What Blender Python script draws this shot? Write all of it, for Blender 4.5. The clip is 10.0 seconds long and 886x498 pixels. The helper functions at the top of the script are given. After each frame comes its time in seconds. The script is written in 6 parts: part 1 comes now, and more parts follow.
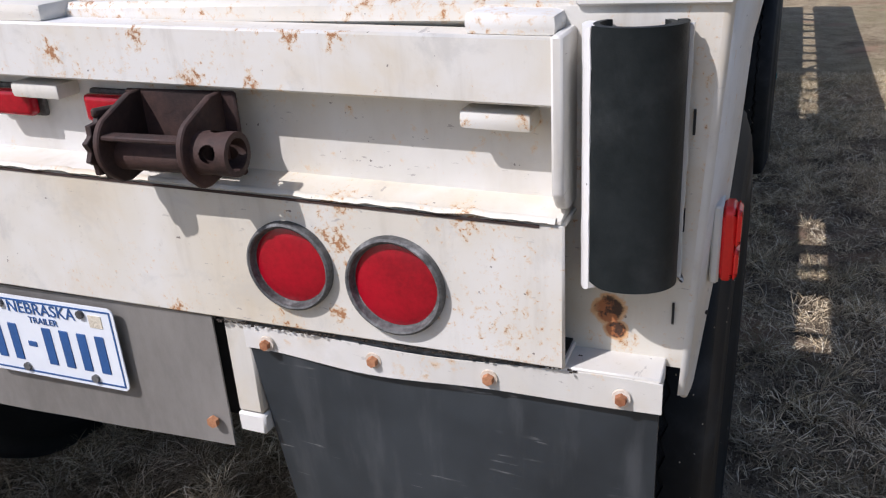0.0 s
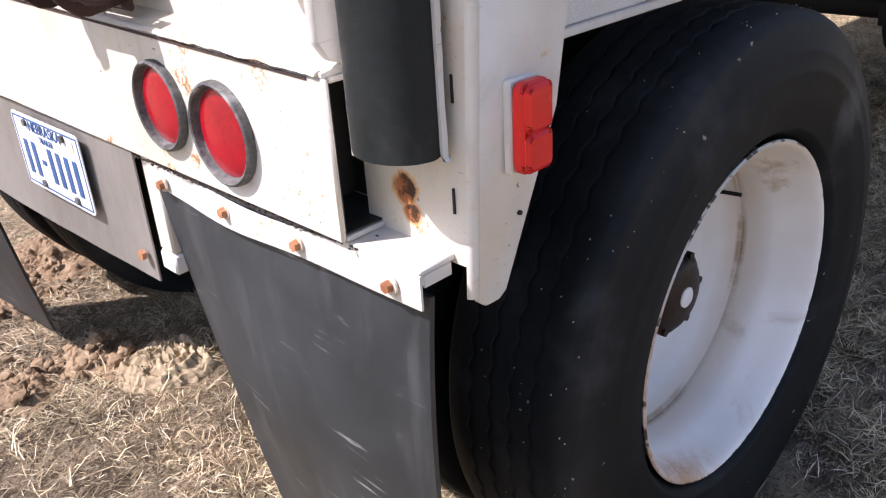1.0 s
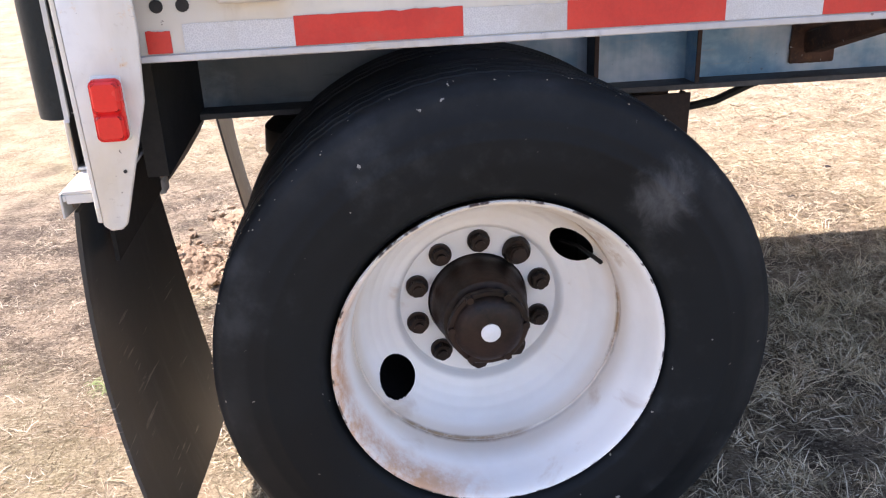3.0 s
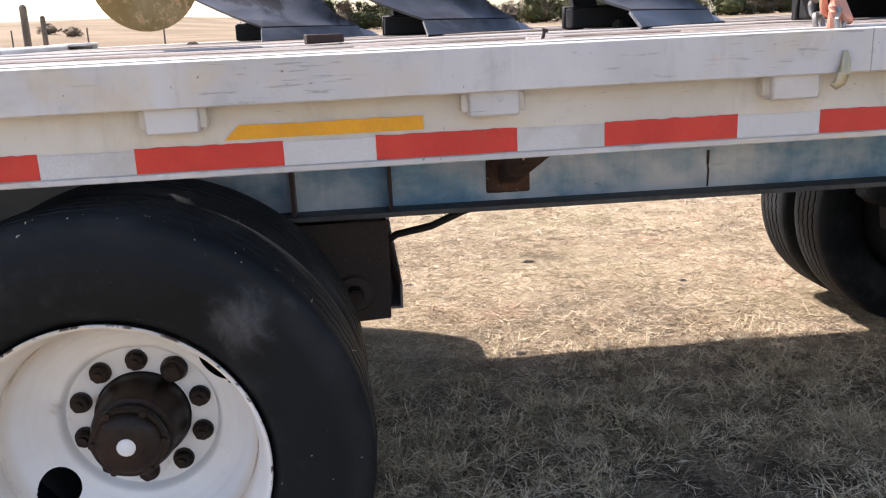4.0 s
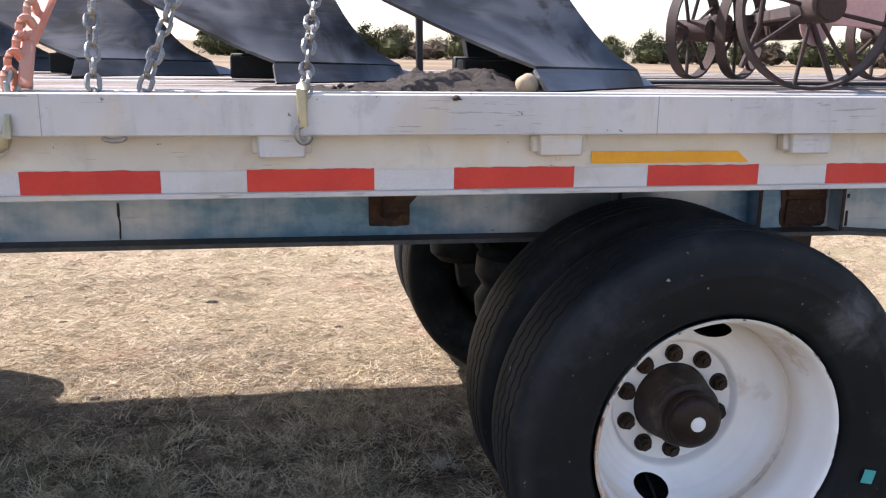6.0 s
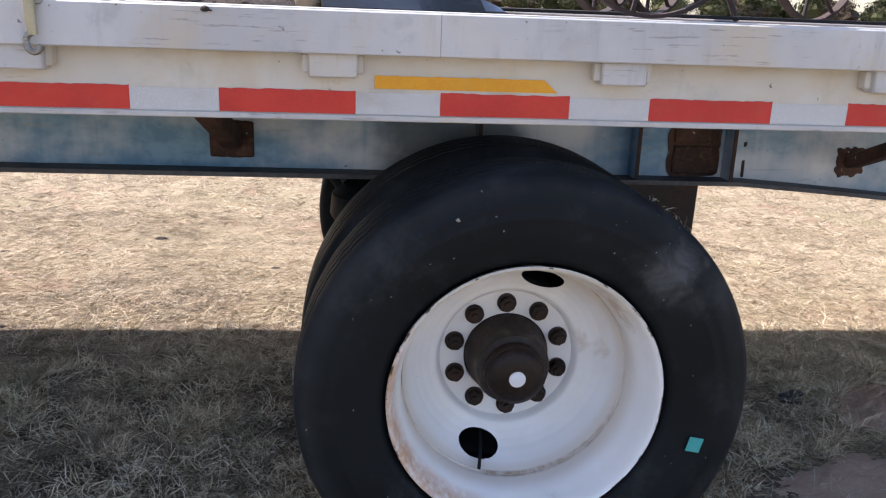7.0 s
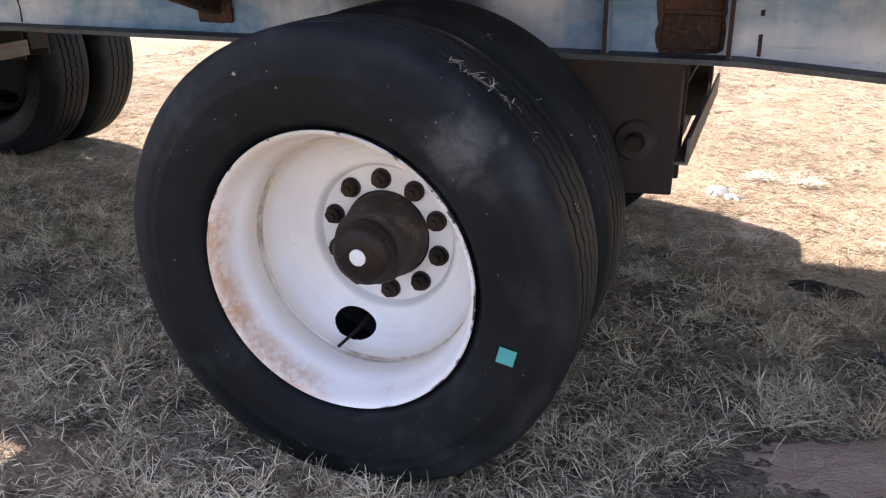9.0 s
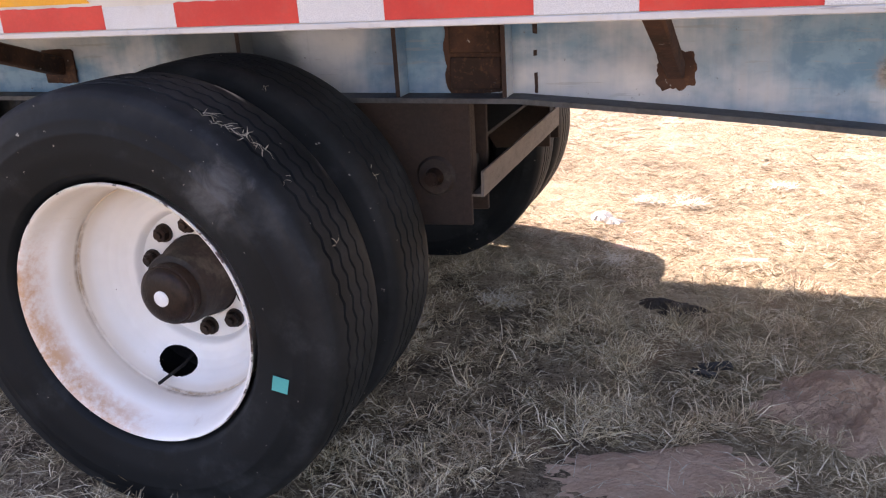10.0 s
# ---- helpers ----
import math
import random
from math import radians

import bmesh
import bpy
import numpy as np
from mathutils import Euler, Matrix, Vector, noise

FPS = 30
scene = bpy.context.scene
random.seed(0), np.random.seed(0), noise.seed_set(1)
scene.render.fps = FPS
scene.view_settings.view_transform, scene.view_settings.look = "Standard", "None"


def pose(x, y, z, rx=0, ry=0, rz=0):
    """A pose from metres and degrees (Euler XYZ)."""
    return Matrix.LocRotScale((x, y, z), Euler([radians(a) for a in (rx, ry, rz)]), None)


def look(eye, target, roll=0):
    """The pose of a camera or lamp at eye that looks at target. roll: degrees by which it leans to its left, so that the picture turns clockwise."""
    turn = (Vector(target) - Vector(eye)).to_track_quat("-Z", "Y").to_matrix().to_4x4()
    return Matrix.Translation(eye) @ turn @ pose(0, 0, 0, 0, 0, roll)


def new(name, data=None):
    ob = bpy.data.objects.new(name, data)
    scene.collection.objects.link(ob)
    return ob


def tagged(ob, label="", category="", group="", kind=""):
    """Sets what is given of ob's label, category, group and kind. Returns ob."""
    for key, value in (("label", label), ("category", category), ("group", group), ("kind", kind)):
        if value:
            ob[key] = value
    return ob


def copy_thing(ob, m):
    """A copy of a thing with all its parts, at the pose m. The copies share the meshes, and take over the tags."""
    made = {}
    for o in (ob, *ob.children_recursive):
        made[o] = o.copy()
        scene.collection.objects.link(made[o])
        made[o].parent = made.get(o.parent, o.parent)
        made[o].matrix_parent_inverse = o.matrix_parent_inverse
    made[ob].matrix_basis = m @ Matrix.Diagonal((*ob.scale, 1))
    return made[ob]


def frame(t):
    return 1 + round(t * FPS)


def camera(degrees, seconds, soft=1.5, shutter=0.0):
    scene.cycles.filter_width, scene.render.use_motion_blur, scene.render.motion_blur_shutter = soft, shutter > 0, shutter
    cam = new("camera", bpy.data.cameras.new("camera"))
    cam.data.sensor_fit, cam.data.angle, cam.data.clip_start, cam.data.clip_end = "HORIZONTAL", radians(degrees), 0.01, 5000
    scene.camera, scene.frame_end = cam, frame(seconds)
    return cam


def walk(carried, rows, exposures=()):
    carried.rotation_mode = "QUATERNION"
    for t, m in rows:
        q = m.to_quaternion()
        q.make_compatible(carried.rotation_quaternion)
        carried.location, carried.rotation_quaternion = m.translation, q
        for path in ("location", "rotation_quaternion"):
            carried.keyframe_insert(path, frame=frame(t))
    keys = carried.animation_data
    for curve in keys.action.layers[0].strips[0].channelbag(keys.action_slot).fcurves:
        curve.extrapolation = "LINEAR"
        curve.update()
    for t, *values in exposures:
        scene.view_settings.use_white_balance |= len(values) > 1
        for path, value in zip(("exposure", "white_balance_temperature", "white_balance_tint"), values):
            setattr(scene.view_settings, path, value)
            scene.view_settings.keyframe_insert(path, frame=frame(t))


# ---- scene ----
cam = camera(55.2, 10.0, 1.2)
PATH = [
    (0, (-1.633, -0.101, 1.457), (0.07, 0.605, 0.682), -3.5),
    (0.5, (-1.522, -0.432, 1.395), (-0.017, 0.566, 0.535), -4.5),
    (1, (-1.258, -0.611, 1.311), (-0.011, 0.689, 0.441), -3.5),
    (1.5, (-1.043, -0.893, 1.282), (-0.06, 0.608, 0.4), -5.9),
    (2, (-0.823, -1.103, 1.282), (-0.059, 0.505, 0.371), -5.7),
    (2.2, (-0.724, -1.128, 1.27), (-0.052, 0.529, 0.375), -3.8),
    (3.3, (0.026, -1.552, 1.33), (0.161, 0.324, 0.651), -2.5),
    (3.5, (0.203, -1.589, 1.323), (0.346, 0.309, 0.708), -2.9),
    (4, (0.593, -1.666, 1.375), (0.78, 0.256, 0.857), -2.2),
    (4.5, (0.988, -1.777, 1.423), (1.196, 0.146, 0.915), -2.3),
    (5, (1.371, -1.756, 1.431), (1.654, 0.167, 0.959), -2.0),
    (5.5, (1.75, -1.764, 1.436), (2.088, 0.159, 1.003), -0.6),
    (6, (2.09, -1.842, 1.422), (2.441, 0.075, 0.975), 1.2),
    (6.2, (2.212, -1.816, 1.404), (2.56, 0.097, 0.938), 1.6),
    (7.3, (2.904, -1.781, 1.336), (3.028, 0.121, 0.731), 2.4),
    (7.5, (3.034, -1.749, 1.308), (3.068, 0.146, 0.67), 1.8),
    (8, (3.365, -1.621, 1.278), (3.151, 0.249, 0.6), 0.0),
    (8.2, (3.509, -1.601, 1.283), (3.188, 0.237, 0.563), -0.2),
    (8.5, (3.711, -1.596, 1.279), (3.245, 0.198, 0.528), -0.5),
    (9, (3.974, -1.521, 1.244), (3.295, 0.199, 0.483), -0.7),
    (9.5, (4.175, -1.428, 1.26), (3.403, 0.262, 0.52), -1.7),
    (10, (4.471, -1.466, 1.273), (3.795, 0.287, 0.588), -3.4),
]
# seconds, stops, kelvin, tint
EXPOSURE = [(0, -0.16, 6200, 18), (0.5, 0.17, 6250, 20), (1, 0.78, 6550, 23), (1.5, 1.1, 6350, 22), (2, 1.58, 6400, 24), (3.3, 1.62, 6600, 23), (4, 1.2, 6750, 20), (4.5, 0.95, 6850, 20), (5, 1.08, 6750, 19), (6, 1.16, 6500, 20), (7.5, 1.2, 6400, 20), (8.5, 1.48, 6700, 24), (9.5, 1.82, 7050, 29), (10, 1.85, 7150, 31)]
walk(cam, [(t, look(e, g, r)) for t, e, g, r in PATH], EXPOSURE)

# ---- light ----
LIGHT = Vector((0.70, -0.515, -1.0)).normalized()      # the way the sunlight travels
world = bpy.data.worlds.new("sky")
scene.world = world
world.use_nodes = True
wn, wl = world.node_tree.nodes, world.node_tree.links
sky = wn.new("ShaderNodeTexSky")
sky.sky_type, sky.sun_disc = "NISHITA", False
sky.sun_elevation = math.asin(-LIGHT.z)
sky.sun_rotation = math.atan2(-LIGHT.x, -LIGHT.y)
sky.air_density, sky.dust_density, sky.ozone_density = 1.0, 1.2, 0.7
wn["Background"].inputs["Strength"].default_value = 0.14
wl.new(sky.outputs[0], wn["Background"].inputs["Color"])
sun = new("sun", bpy.data.lights.new("sun", "SUN"))
sun.data.energy, sun.data.angle, sun.data.color = 5.0, radians(0.53), (1.0, 0.98, 0.95)
sun.matrix_world = look((0, 0, 30), Vector((0, 0, 30)) + LIGHT)


# ---- materials ----
class Nodes:
    """Shorthand for one material's nodes."""

    def __init__(self, name):
        self.m = bpy.data.materials.new(name)
        self.m.use_nodes = True
        self.n, self.l = self.m.node_tree.nodes, self.m.node_tree.links
        self.b = self.n["Principled BSDF"]
        self.tc = self.n.new("ShaderNodeTexCoord")
        self.info = self.n.new("ShaderNodeObjectInfo")

    def put(self, value, socket):
        if hasattr(value, "is_linked"):
            self.l.new(value, socket)
        else:
            socket.default_value = value

    def place(self, scale=(1, 1, 1), shift=True):
        mp = self.n.new("ShaderNodeMapping")
        mp.inputs["Scale"].default_value = scale
        self.l.new(self.tc.outputs["Object"], mp.inputs["Vector"])
        if shift:
            add = self.n.new("ShaderNodeVectorMath")
            add.operation = "MULTIPLY_ADD"
            add.inputs[1].default_value = (17.0, 29.0, 11.0)
            self.l.new(self.info.outputs["Random"], add.inputs[0])
            self.l.new(mp.outputs[0], add.inputs[2])
            return add.outputs[0]
        return mp.outputs[0]

    def noise(self, vec, scale, detail=5.0, rough=0.6, warp=0.0):
        t = self.n.new("ShaderNodeTexNoise")
        t.inputs["Scale"].default_value, t.inputs["Detail"].default_value = scale, detail
        t.inputs["Roughness"].default_value, t.inputs["Distortion"].default_value = rough, warp
        self.l.new(vec, t.inputs["Vector"])
        return t.outputs["Fac"]

    def ramp(self, fac, lo, hi, a=0.0, b=1.0):
        t = self.n.new("ShaderNodeMapRange")
        t.interpolation_type = "SMOOTHSTEP"
        for k, v in zip(("From Min", "From Max", "To Min", "To Max"), (lo, hi, a, b)):
            t.inputs[k].default_value = v
        self.l.new(fac, t.inputs["Value"])
        return t.outputs["Result"]

    def mix(self, fac, a, b):
        t = self.n.new("ShaderNodeMix")
        t.data_type = "RGBA"
        self.put(fac, t.inputs[0])
        self.put((*a, 1) if isinstance(a, tuple) else a, t.inputs[6])
        self.put((*b, 1) if isinstance(b, tuple) else b, t.inputs[7])
        return t.outputs[2]

    def calc(self, op, a, b=0.0):
        t = self.n.new("ShaderNodeMath")
        t.operation = op
        self.put(a, t.inputs[0])
        self.put(b, t.inputs[1])
        return t.outputs[0]

    def near(self, places, gain):
        """Grows from 0 to gain towards each of the places (x, y, z, radius)."""
        out = 0.0
        for x, y, z, r in places:
            t = self.n.new("ShaderNodeVectorMath")
            t.operation = "DISTANCE"
            self.l.new(self.tc.outputs["Object"], t.inputs[0])
            t.inputs[1].default_value = (x, y, z)
            out = self.calc("MAXIMUM", self.ramp(t.outputs["Value"], 0.0, r, gain, 0.0), out)
        return out

    def bump(self, height, strength, distance=0.002):
        t = self.n.new("ShaderNodeBump")
        t.inputs["Strength"].default_value, t.inputs["Distance"].default_value = strength, distance
        self.l.new(height, t.inputs["Height"])
        self.l.new(t.outputs[0], self.b.inputs["Normal"])

    def done(self, color, rough=0.6, metal=0.0, spec=0.5):
        self.put((*color, 1) if isinstance(color, tuple) else color, self.b.inputs["Base Color"])
        self.put(rough, self.b.inputs["Roughness"])
        self.put(metal, self.b.inputs["Metallic"])
        self.b.inputs["Specular IOR Level"].default_value = spec
        return self.m


RUST_A, RUST_B = (0.50, 0.225, 0.08), (0.17, 0.062, 0.028)


def painted(name, base, tint, rust=0.66, scale=9.0, rough=0.5, chips=0.0, grime=(0.38, 0.33, 0.26), stretch=(1, 1, 1), dirt=0.45, spots_at=(), deep=(), speck=4.0, scuff=0.66):
    """Old paint: two tones, streaked grime, rust that breaks through (a lower rust gives more of it), and blotches at given places."""
    k = Nodes(name)
    v = k.place(stretch)
    big, fine = k.noise(v, scale * 0.35, 4), k.noise(v, scale * 6, 6, 0.7)
    streak = k.noise(k.place((6, 6, 1.0)), 3.0, 5, 0.65)
    c = k.mix(k.ramp(big, 0.35, 0.65), base, tint)
    c = k.mix(k.calc("MULTIPLY", k.ramp(streak, 0.52, 0.80), 0.55 * dirt), c, grime)
    c = k.mix(k.calc("MULTIPLY", k.ramp(k.noise(v, scale * 1.1, 7, 0.68, 0.4), 0.52, 0.68), 0.5 * dirt), c, tuple(0.62 * a for a in base))
    c = k.mix(k.calc("MULTIPLY", k.ramp(fine, 0.62, 0.72), 0.35), c, grime)
    c = k.mix(k.calc("MULTIPLY", k.ramp(k.noise(v, scale * 0.55, 6, 0.62, 0.6), 0.50, 0.72), 0.55 * dirt + 0.1), c, (0.56, 0.47, 0.33))
    c = k.mix(k.calc("MULTIPLY", k.ramp(k.noise(v, scale * 0.22, 5, 0.6, 0.8), 0.52, 0.70), 0.6 * dirt), c, (0.60, 0.50, 0.34))
    scratch = k.noise(k.place((2.2, 9, 30)), 5.0, 5, 0.6, 0.2)
    c = k.mix(k.calc("MULTIPLY", k.calc("MULTIPLY", k.ramp(scratch, scuff, scuff + 0.04), k.ramp(big, 0.48, 0.56)), 0.55), c, (0.22, 0.20, 0.19))
    nick = k.noise(v, scale * 9.0, 3, 0.5)
    c = k.mix(k.calc("MULTIPLY", k.ramp(nick, 0.735, 0.75), 0.8), c, (0.10, 0.08, 0.07))
    spots = k.noise(v, scale * speck, 8, 0.72, 0.3)
    gate = k.noise(v, scale * 0.3, 2)
    level = k.calc("ADD", spots, k.calc("MULTIPLY", k.calc("SUBTRACT", gate, 0.5), 0.5))
    if spots_at:
        level = k.calc("ADD", level, k.calc("SUBTRACT", k.near(spots_at, 0.19), 0.012))
    r = k.ramp(level, rust, rust + 0.06, 0, 0.92)
    halo = k.ramp(level, rust - 0.09, rust + 0.02, 0, 0.62)
    c = k.mix(halo, c, (0.62, 0.42, 0.22))
    c = k.mix(r, c, k.mix(fine, RUST_B, RUST_A))
    if deep:
        w = k.calc("ADD", k.near(deep, 0.75), k.calc("MULTIPLY", k.noise(v, 22, 7, 0.7, 0.6), 0.7))
        c = k.mix(k.ramp(w, 0.60, 0.74, 0, 0.9), c, (0.60, 0.33, 0.14))
        c = k.mix(k.ramp(w, 0.74, 0.86), c, k.mix(k.ramp(fine, 0.45, 0.55), (0.05, 0.022, 0.012), (0.34, 0.12, 0.04)))
    k.bump(k.calc("ADD", k.calc("MULTIPLY", fine, 0.35), k.calc("MULTIPLY", r, 0.6)), 0.5, 0.0012)
    return k.done(c, k.calc("ADD", k.ramp(fine, 0.3, 0.7, rough - 0.08, rough + 0.12), k.calc("MULTIPLY", r, 0.25)))


def plain(name, a, b, scale=20.0, rough=0.7, metal=0.0, bump=0.4, depth=0.001, stretch=(1, 1, 1), spec=0.5, dust=0.0, dustcol=(0.4, 0.36, 0.3)):
    k = Nodes(name)
    v = k.place(stretch)
    big, fine = k.noise(v, scale * 0.3, 4), k.noise(v, scale * 5, 6, 0.7)
    c = k.mix(k.ramp(k.calc("ADD", k.calc("MULTIPLY", big, 0.6), k.calc("MULTIPLY", fine, 0.4)), 0.36, 0.64), a, b)
    if dust:
        c = k.mix(k.calc("MULTIPLY", k.ramp(k.noise(v, scale * 0.7, 6, 0.65), 0.5, 0.75), dust), c, dustcol)
    k.bump(fine, bump, depth)
    return k.done(c, k.ramp(big, 0.3, 0.7, rough - 0.1, rough + 0.08), metal, spec)


WHITE = painted("white paint", (0.67, 0.66, 0.635), (0.58, 0.56, 0.51), rust=0.70, scale=9)
WHITE_RUSTY = painted("white paint with rust", (0.665, 0.65, 0.61), (0.60, 0.56, 0.475), rust=0.675, scale=8, dirt=0.80, speck=14.0, spots_at=((-0.71, 0.43, 1.045, 0.05), (-0.71, 0.44, 0.93, 0.035), (-0.71, 0.415, 1.01, 0.03), (-0.71, 0.62, 1.242, 0.05), (-0.71, 0.53, 1.25, 0.03), (-0.71, 0.49, 1.235, 0.02), (-0.71, 0.46, 1.316, 0.04), (-0.71, 0.40, 1.316, 0.04), (-0.71, 0.85, 1.29, 0.03), (-0.70, 0.42, 1.10, 0.06), (-0.70, 0.25, 1.10, 0.05), (-0.71, 0.53, 0.90, 0.05), (-0.71, 0.72, 0.905, 0.03), (-0.65, 0.055, 0.905, 0.03), (-0.65, 0.10, 0.91, 0.02), (-0.70, 0.30, 1.10, 0.03), (-0.71, 0.35, 1.235, 0.03), (-0.71, 0.70, 1.31, 0.03), (-0.70, 0.245, 1.212, 0.022), (-0.70, 0.172, 1.212, 0.018), (-0.70, 0.94, 1.212, 0.022)), deep=((-0.648, 0.080, 0.952, 0.042), (-0.648, 0.070, 0.925, 0.030)))
RAIL_TOP = painted("white end rail with heavy rust", (0.70, 0.69, 0.66), (0.62, 0.58, 0.50), rust=0.645, scale=9, speck=8.0)
CHALK = painted("chipped white edge paint", (0.76, 0.76, 0.75), (0.70, 0.69, 0.67), rust=0.80, scale=14, dirt=0.3)
RAIL = painted("white rub rail paint", (0.575, 0.57, 0.565), (0.475, 0.47, 0.465), rust=0.765, scale=7, dirt=0.9, grime=(0.24, 0.24, 0.245), scuff=0.60)
CREAM = painted("yellowed white paint", (0.62, 0.60, 0.545), (0.54, 0.51, 0.45), rust=0.77, scale=6, dirt=0.75, scuff=0.64)
def beam_paint():
    """White overspray on pale blue: soft clouds, runs down the web, scuffs, and rust pits along the flange."""
    k = Nodes("faded blue beam paint")
    v = k.place((1.0, 1, 1.3), False)
    split = k.n.new("ShaderNodeSeparateXYZ")
    k.l.new(k.tc.outputs["Object"], split.inputs[0])
    runs = k.noise(k.place((9, 9, 0.55), False), 3.0, 6, 0.6, 0.1)
    cloud = k.calc("ADD", k.noise(v, 2.1, 5, 0.55, 0.2), k.calc("MULTIPLY", k.calc("SUBTRACT", runs, 0.5), 0.13))
    fine, mid = k.noise(v, 40, 7, 0.7), k.noise(v, 13, 6, 0.65, 0.2)
    blue = k.mix(k.ramp(mid, 0.40, 0.62), (0.115, 0.250, 0.375), (0.185, 0.335, 0.46))
    white = k.mix(k.ramp(k.noise(v, 5, 5, 0.6), 0.42, 0.62), (0.70, 0.705, 0.71), (0.58, 0.605, 0.63))
    c = k.mix(k.ramp(cloud, 0.33, 0.58), blue, white)
    c = k.mix(k.calc("MULTIPLY", k.ramp(runs, 0.58, 0.74), 0.25), c, (0.28, 0.30, 0.31))
    c = k.mix(k.calc("MULTIPLY", k.ramp(k.noise(k.place((1.2, 1, 14), False), 4.0, 5, 0.6, 0.1), 0.62, 0.68), 0.4), c, (0.30, 0.31, 0.31))
    low = k.ramp(split.outputs[2], 0.87, 0.96, 0.08, 0.0)
    pits = k.calc("ADD", k.noise(v, 17, 8, 0.74), low)
    c = k.mix(k.ramp(pits, 0.69, 0.76, 0, 0.85), c, (0.075, 0.055, 0.045))
    c = k.mix(k.ramp(k.noise(v, 60, 4, 0.6), 0.70, 0.74, 0, 0.7), c, (0.10, 0.075, 0.06))
    stain = k.calc("ADD", k.near(((4.76, 0.68, 0.905, 0.10), (4.80, 0.68, 0.87, 0.06)), 0.55), k.calc("MULTIPLY", k.noise(v, 26, 7, 0.7, 0.3), 0.6))
    c = k.mix(k.ramp(stain, 0.52, 0.80, 0, 0.85), c, k.mix(k.ramp(fine, 0.4, 0.6), (0.13, 0.095, 0.07), (0.30, 0.26, 0.22)))
    # darker blue-grey patches on the web, centred near the tyres
    web_dark = k.calc("ADD", k.near(((-0.2, 0.68, 0.98, 0.75), (3.02, 0.68, 0.98, 0.42)), 0.75), k.calc("MULTIPLY", k.noise(v, 7, 7, 0.65, 0.4), 0.5))
    c = k.mix(k.ramp(web_dark, 0.42, 0.80, 0, 0.8), c, (0.045, 0.062, 0.070))
    k.bump(fine, 0.3, 0.001)
    return k.done(c, k.ramp(fine, 0.3, 0.7, 0.45, 0.65))
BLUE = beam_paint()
def scale_rust():
    """Brown scale with darker pits and flecks of the old white paint."""
    k = Nodes("brown rust scale")
    v = k.place()
    big, fine = k.noise(v, 7, 5), k.noise(v, 70, 6, 0.7)
    c = k.mix(k.ramp(big, 0.38, 0.62), (0.030, 0.015, 0.010), (0.085, 0.039, 0.024))
    c = k.mix(k.calc("MULTIPLY", k.ramp(fine, 0.52, 0.66), 0.5), c, (0.16, 0.075, 0.035))
    c = k.mix(k.ramp(k.noise(v, 34, 7, 0.7, 0.4), 0.655, 0.69), c, (0.46, 0.47, 0.47))
    k.bump(fine, 0.8, 0.002)
    return k.done(c, 0.85)
BROWN = scale_rust()
SCALE = plain("dark rust scale", (0.019, 0.0125, 0.010), (0.045, 0.0275, 0.020), 14, 0.85, 0.0, 0.8, 0.002)
WINCH = plain("maroon rusted iron", (0.015, 0.0078, 0.0066), (0.058, 0.028, 0.022), 16, 0.72, 0.1, 0.7, 0.0015)
HUB = plain("greasy dark iron", (0.0060, 0.0045, 0.0040), (0.034, 0.0175, 0.012), 14, 0.46, 0.1, 0.8, 0.002, spec=0.28, dust=0.13, dustcol=(0.10, 0.068, 0.050))
HUB_DUSTY = plain("crusted hub iron", (0.0095, 0.0068, 0.0058), (0.040, 0.024, 0.017), 18, 0.7, 0.0, 0.8, 0.002, dust=0.55, dustcol=(0.17, 0.145, 0.115))
WORN = plain("worn brown steel", (0.075, 0.060, 0.050), (0.19, 0.158, 0.135), 9, 0.7, 0.1, 0.6, 0.002, (3, 0.4, 1))
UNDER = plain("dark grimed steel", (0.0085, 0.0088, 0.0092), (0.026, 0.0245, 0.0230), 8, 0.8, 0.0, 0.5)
FLANGE = plain("dark flange edge", (0.035, 0.035, 0.038), (0.10, 0.105, 0.11), 10, 0.7, 0.0, 0.5)
def tyre_rubber(name, scuffs=()):
    """Black rubber with a dusty film, specks and pale scuffs."""
    k = Nodes(name)
    v = k.place()
    big, fine = k.noise(v, 2.2, 4), k.noise(v, 45, 6, 0.7)
    c = k.mix(k.ramp(big, 0.35, 0.65), (0.0042, 0.0056, 0.0070), (0.0090, 0.0108, 0.0122))
    c = k.mix(k.calc("MULTIPLY", k.ramp(k.noise(v, 6, 6, 0.65), 0.50, 0.74), 0.13), c, (0.15, 0.162, 0.172))
    split = k.n.new("ShaderNodeSeparateXYZ")
    k.l.new(k.tc.outputs["Object"], split.inputs[0])
    radius = k.calc("SQRT", k.calc("ADD", k.calc("MULTIPLY", split.outputs[0], split.outputs[0]), k.calc("MULTIPLY", split.outputs[2], split.outputs[2])))
    worn = k.calc("MULTIPLY", k.ramp(radius, 0.465, 0.515), k.ramp(k.noise(v, 4.5, 6, 0.65), 0.36, 0.66, 0.15, 1.0))
    c = k.mix(k.calc("MULTIPLY", worn, 0.075), c, (0.17, 0.175, 0.18))
    c = k.mix(k.ramp(k.noise(v, 60, 3, 0.5), 0.735, 0.765), c, (0.26, 0.25, 0.22))
    if scuffs:
        w = k.calc("ADD", k.near(scuffs, 0.5), k.calc("MULTIPLY", k.noise(v, 14, 6, 0.7, 0.5), 0.8))
        c = k.mix(k.ramp(w, 0.55, 1.05, 0, 0.34), c, (0.21, 0.215, 0.22))
    k.bump(fine, 0.3, 0.0008)
    return k.done(c, k.ramp(big, 0.3, 0.7, 0.55, 0.72), 0.0, 0.17)
RUBBER = tyre_rubber("tyre rubber")
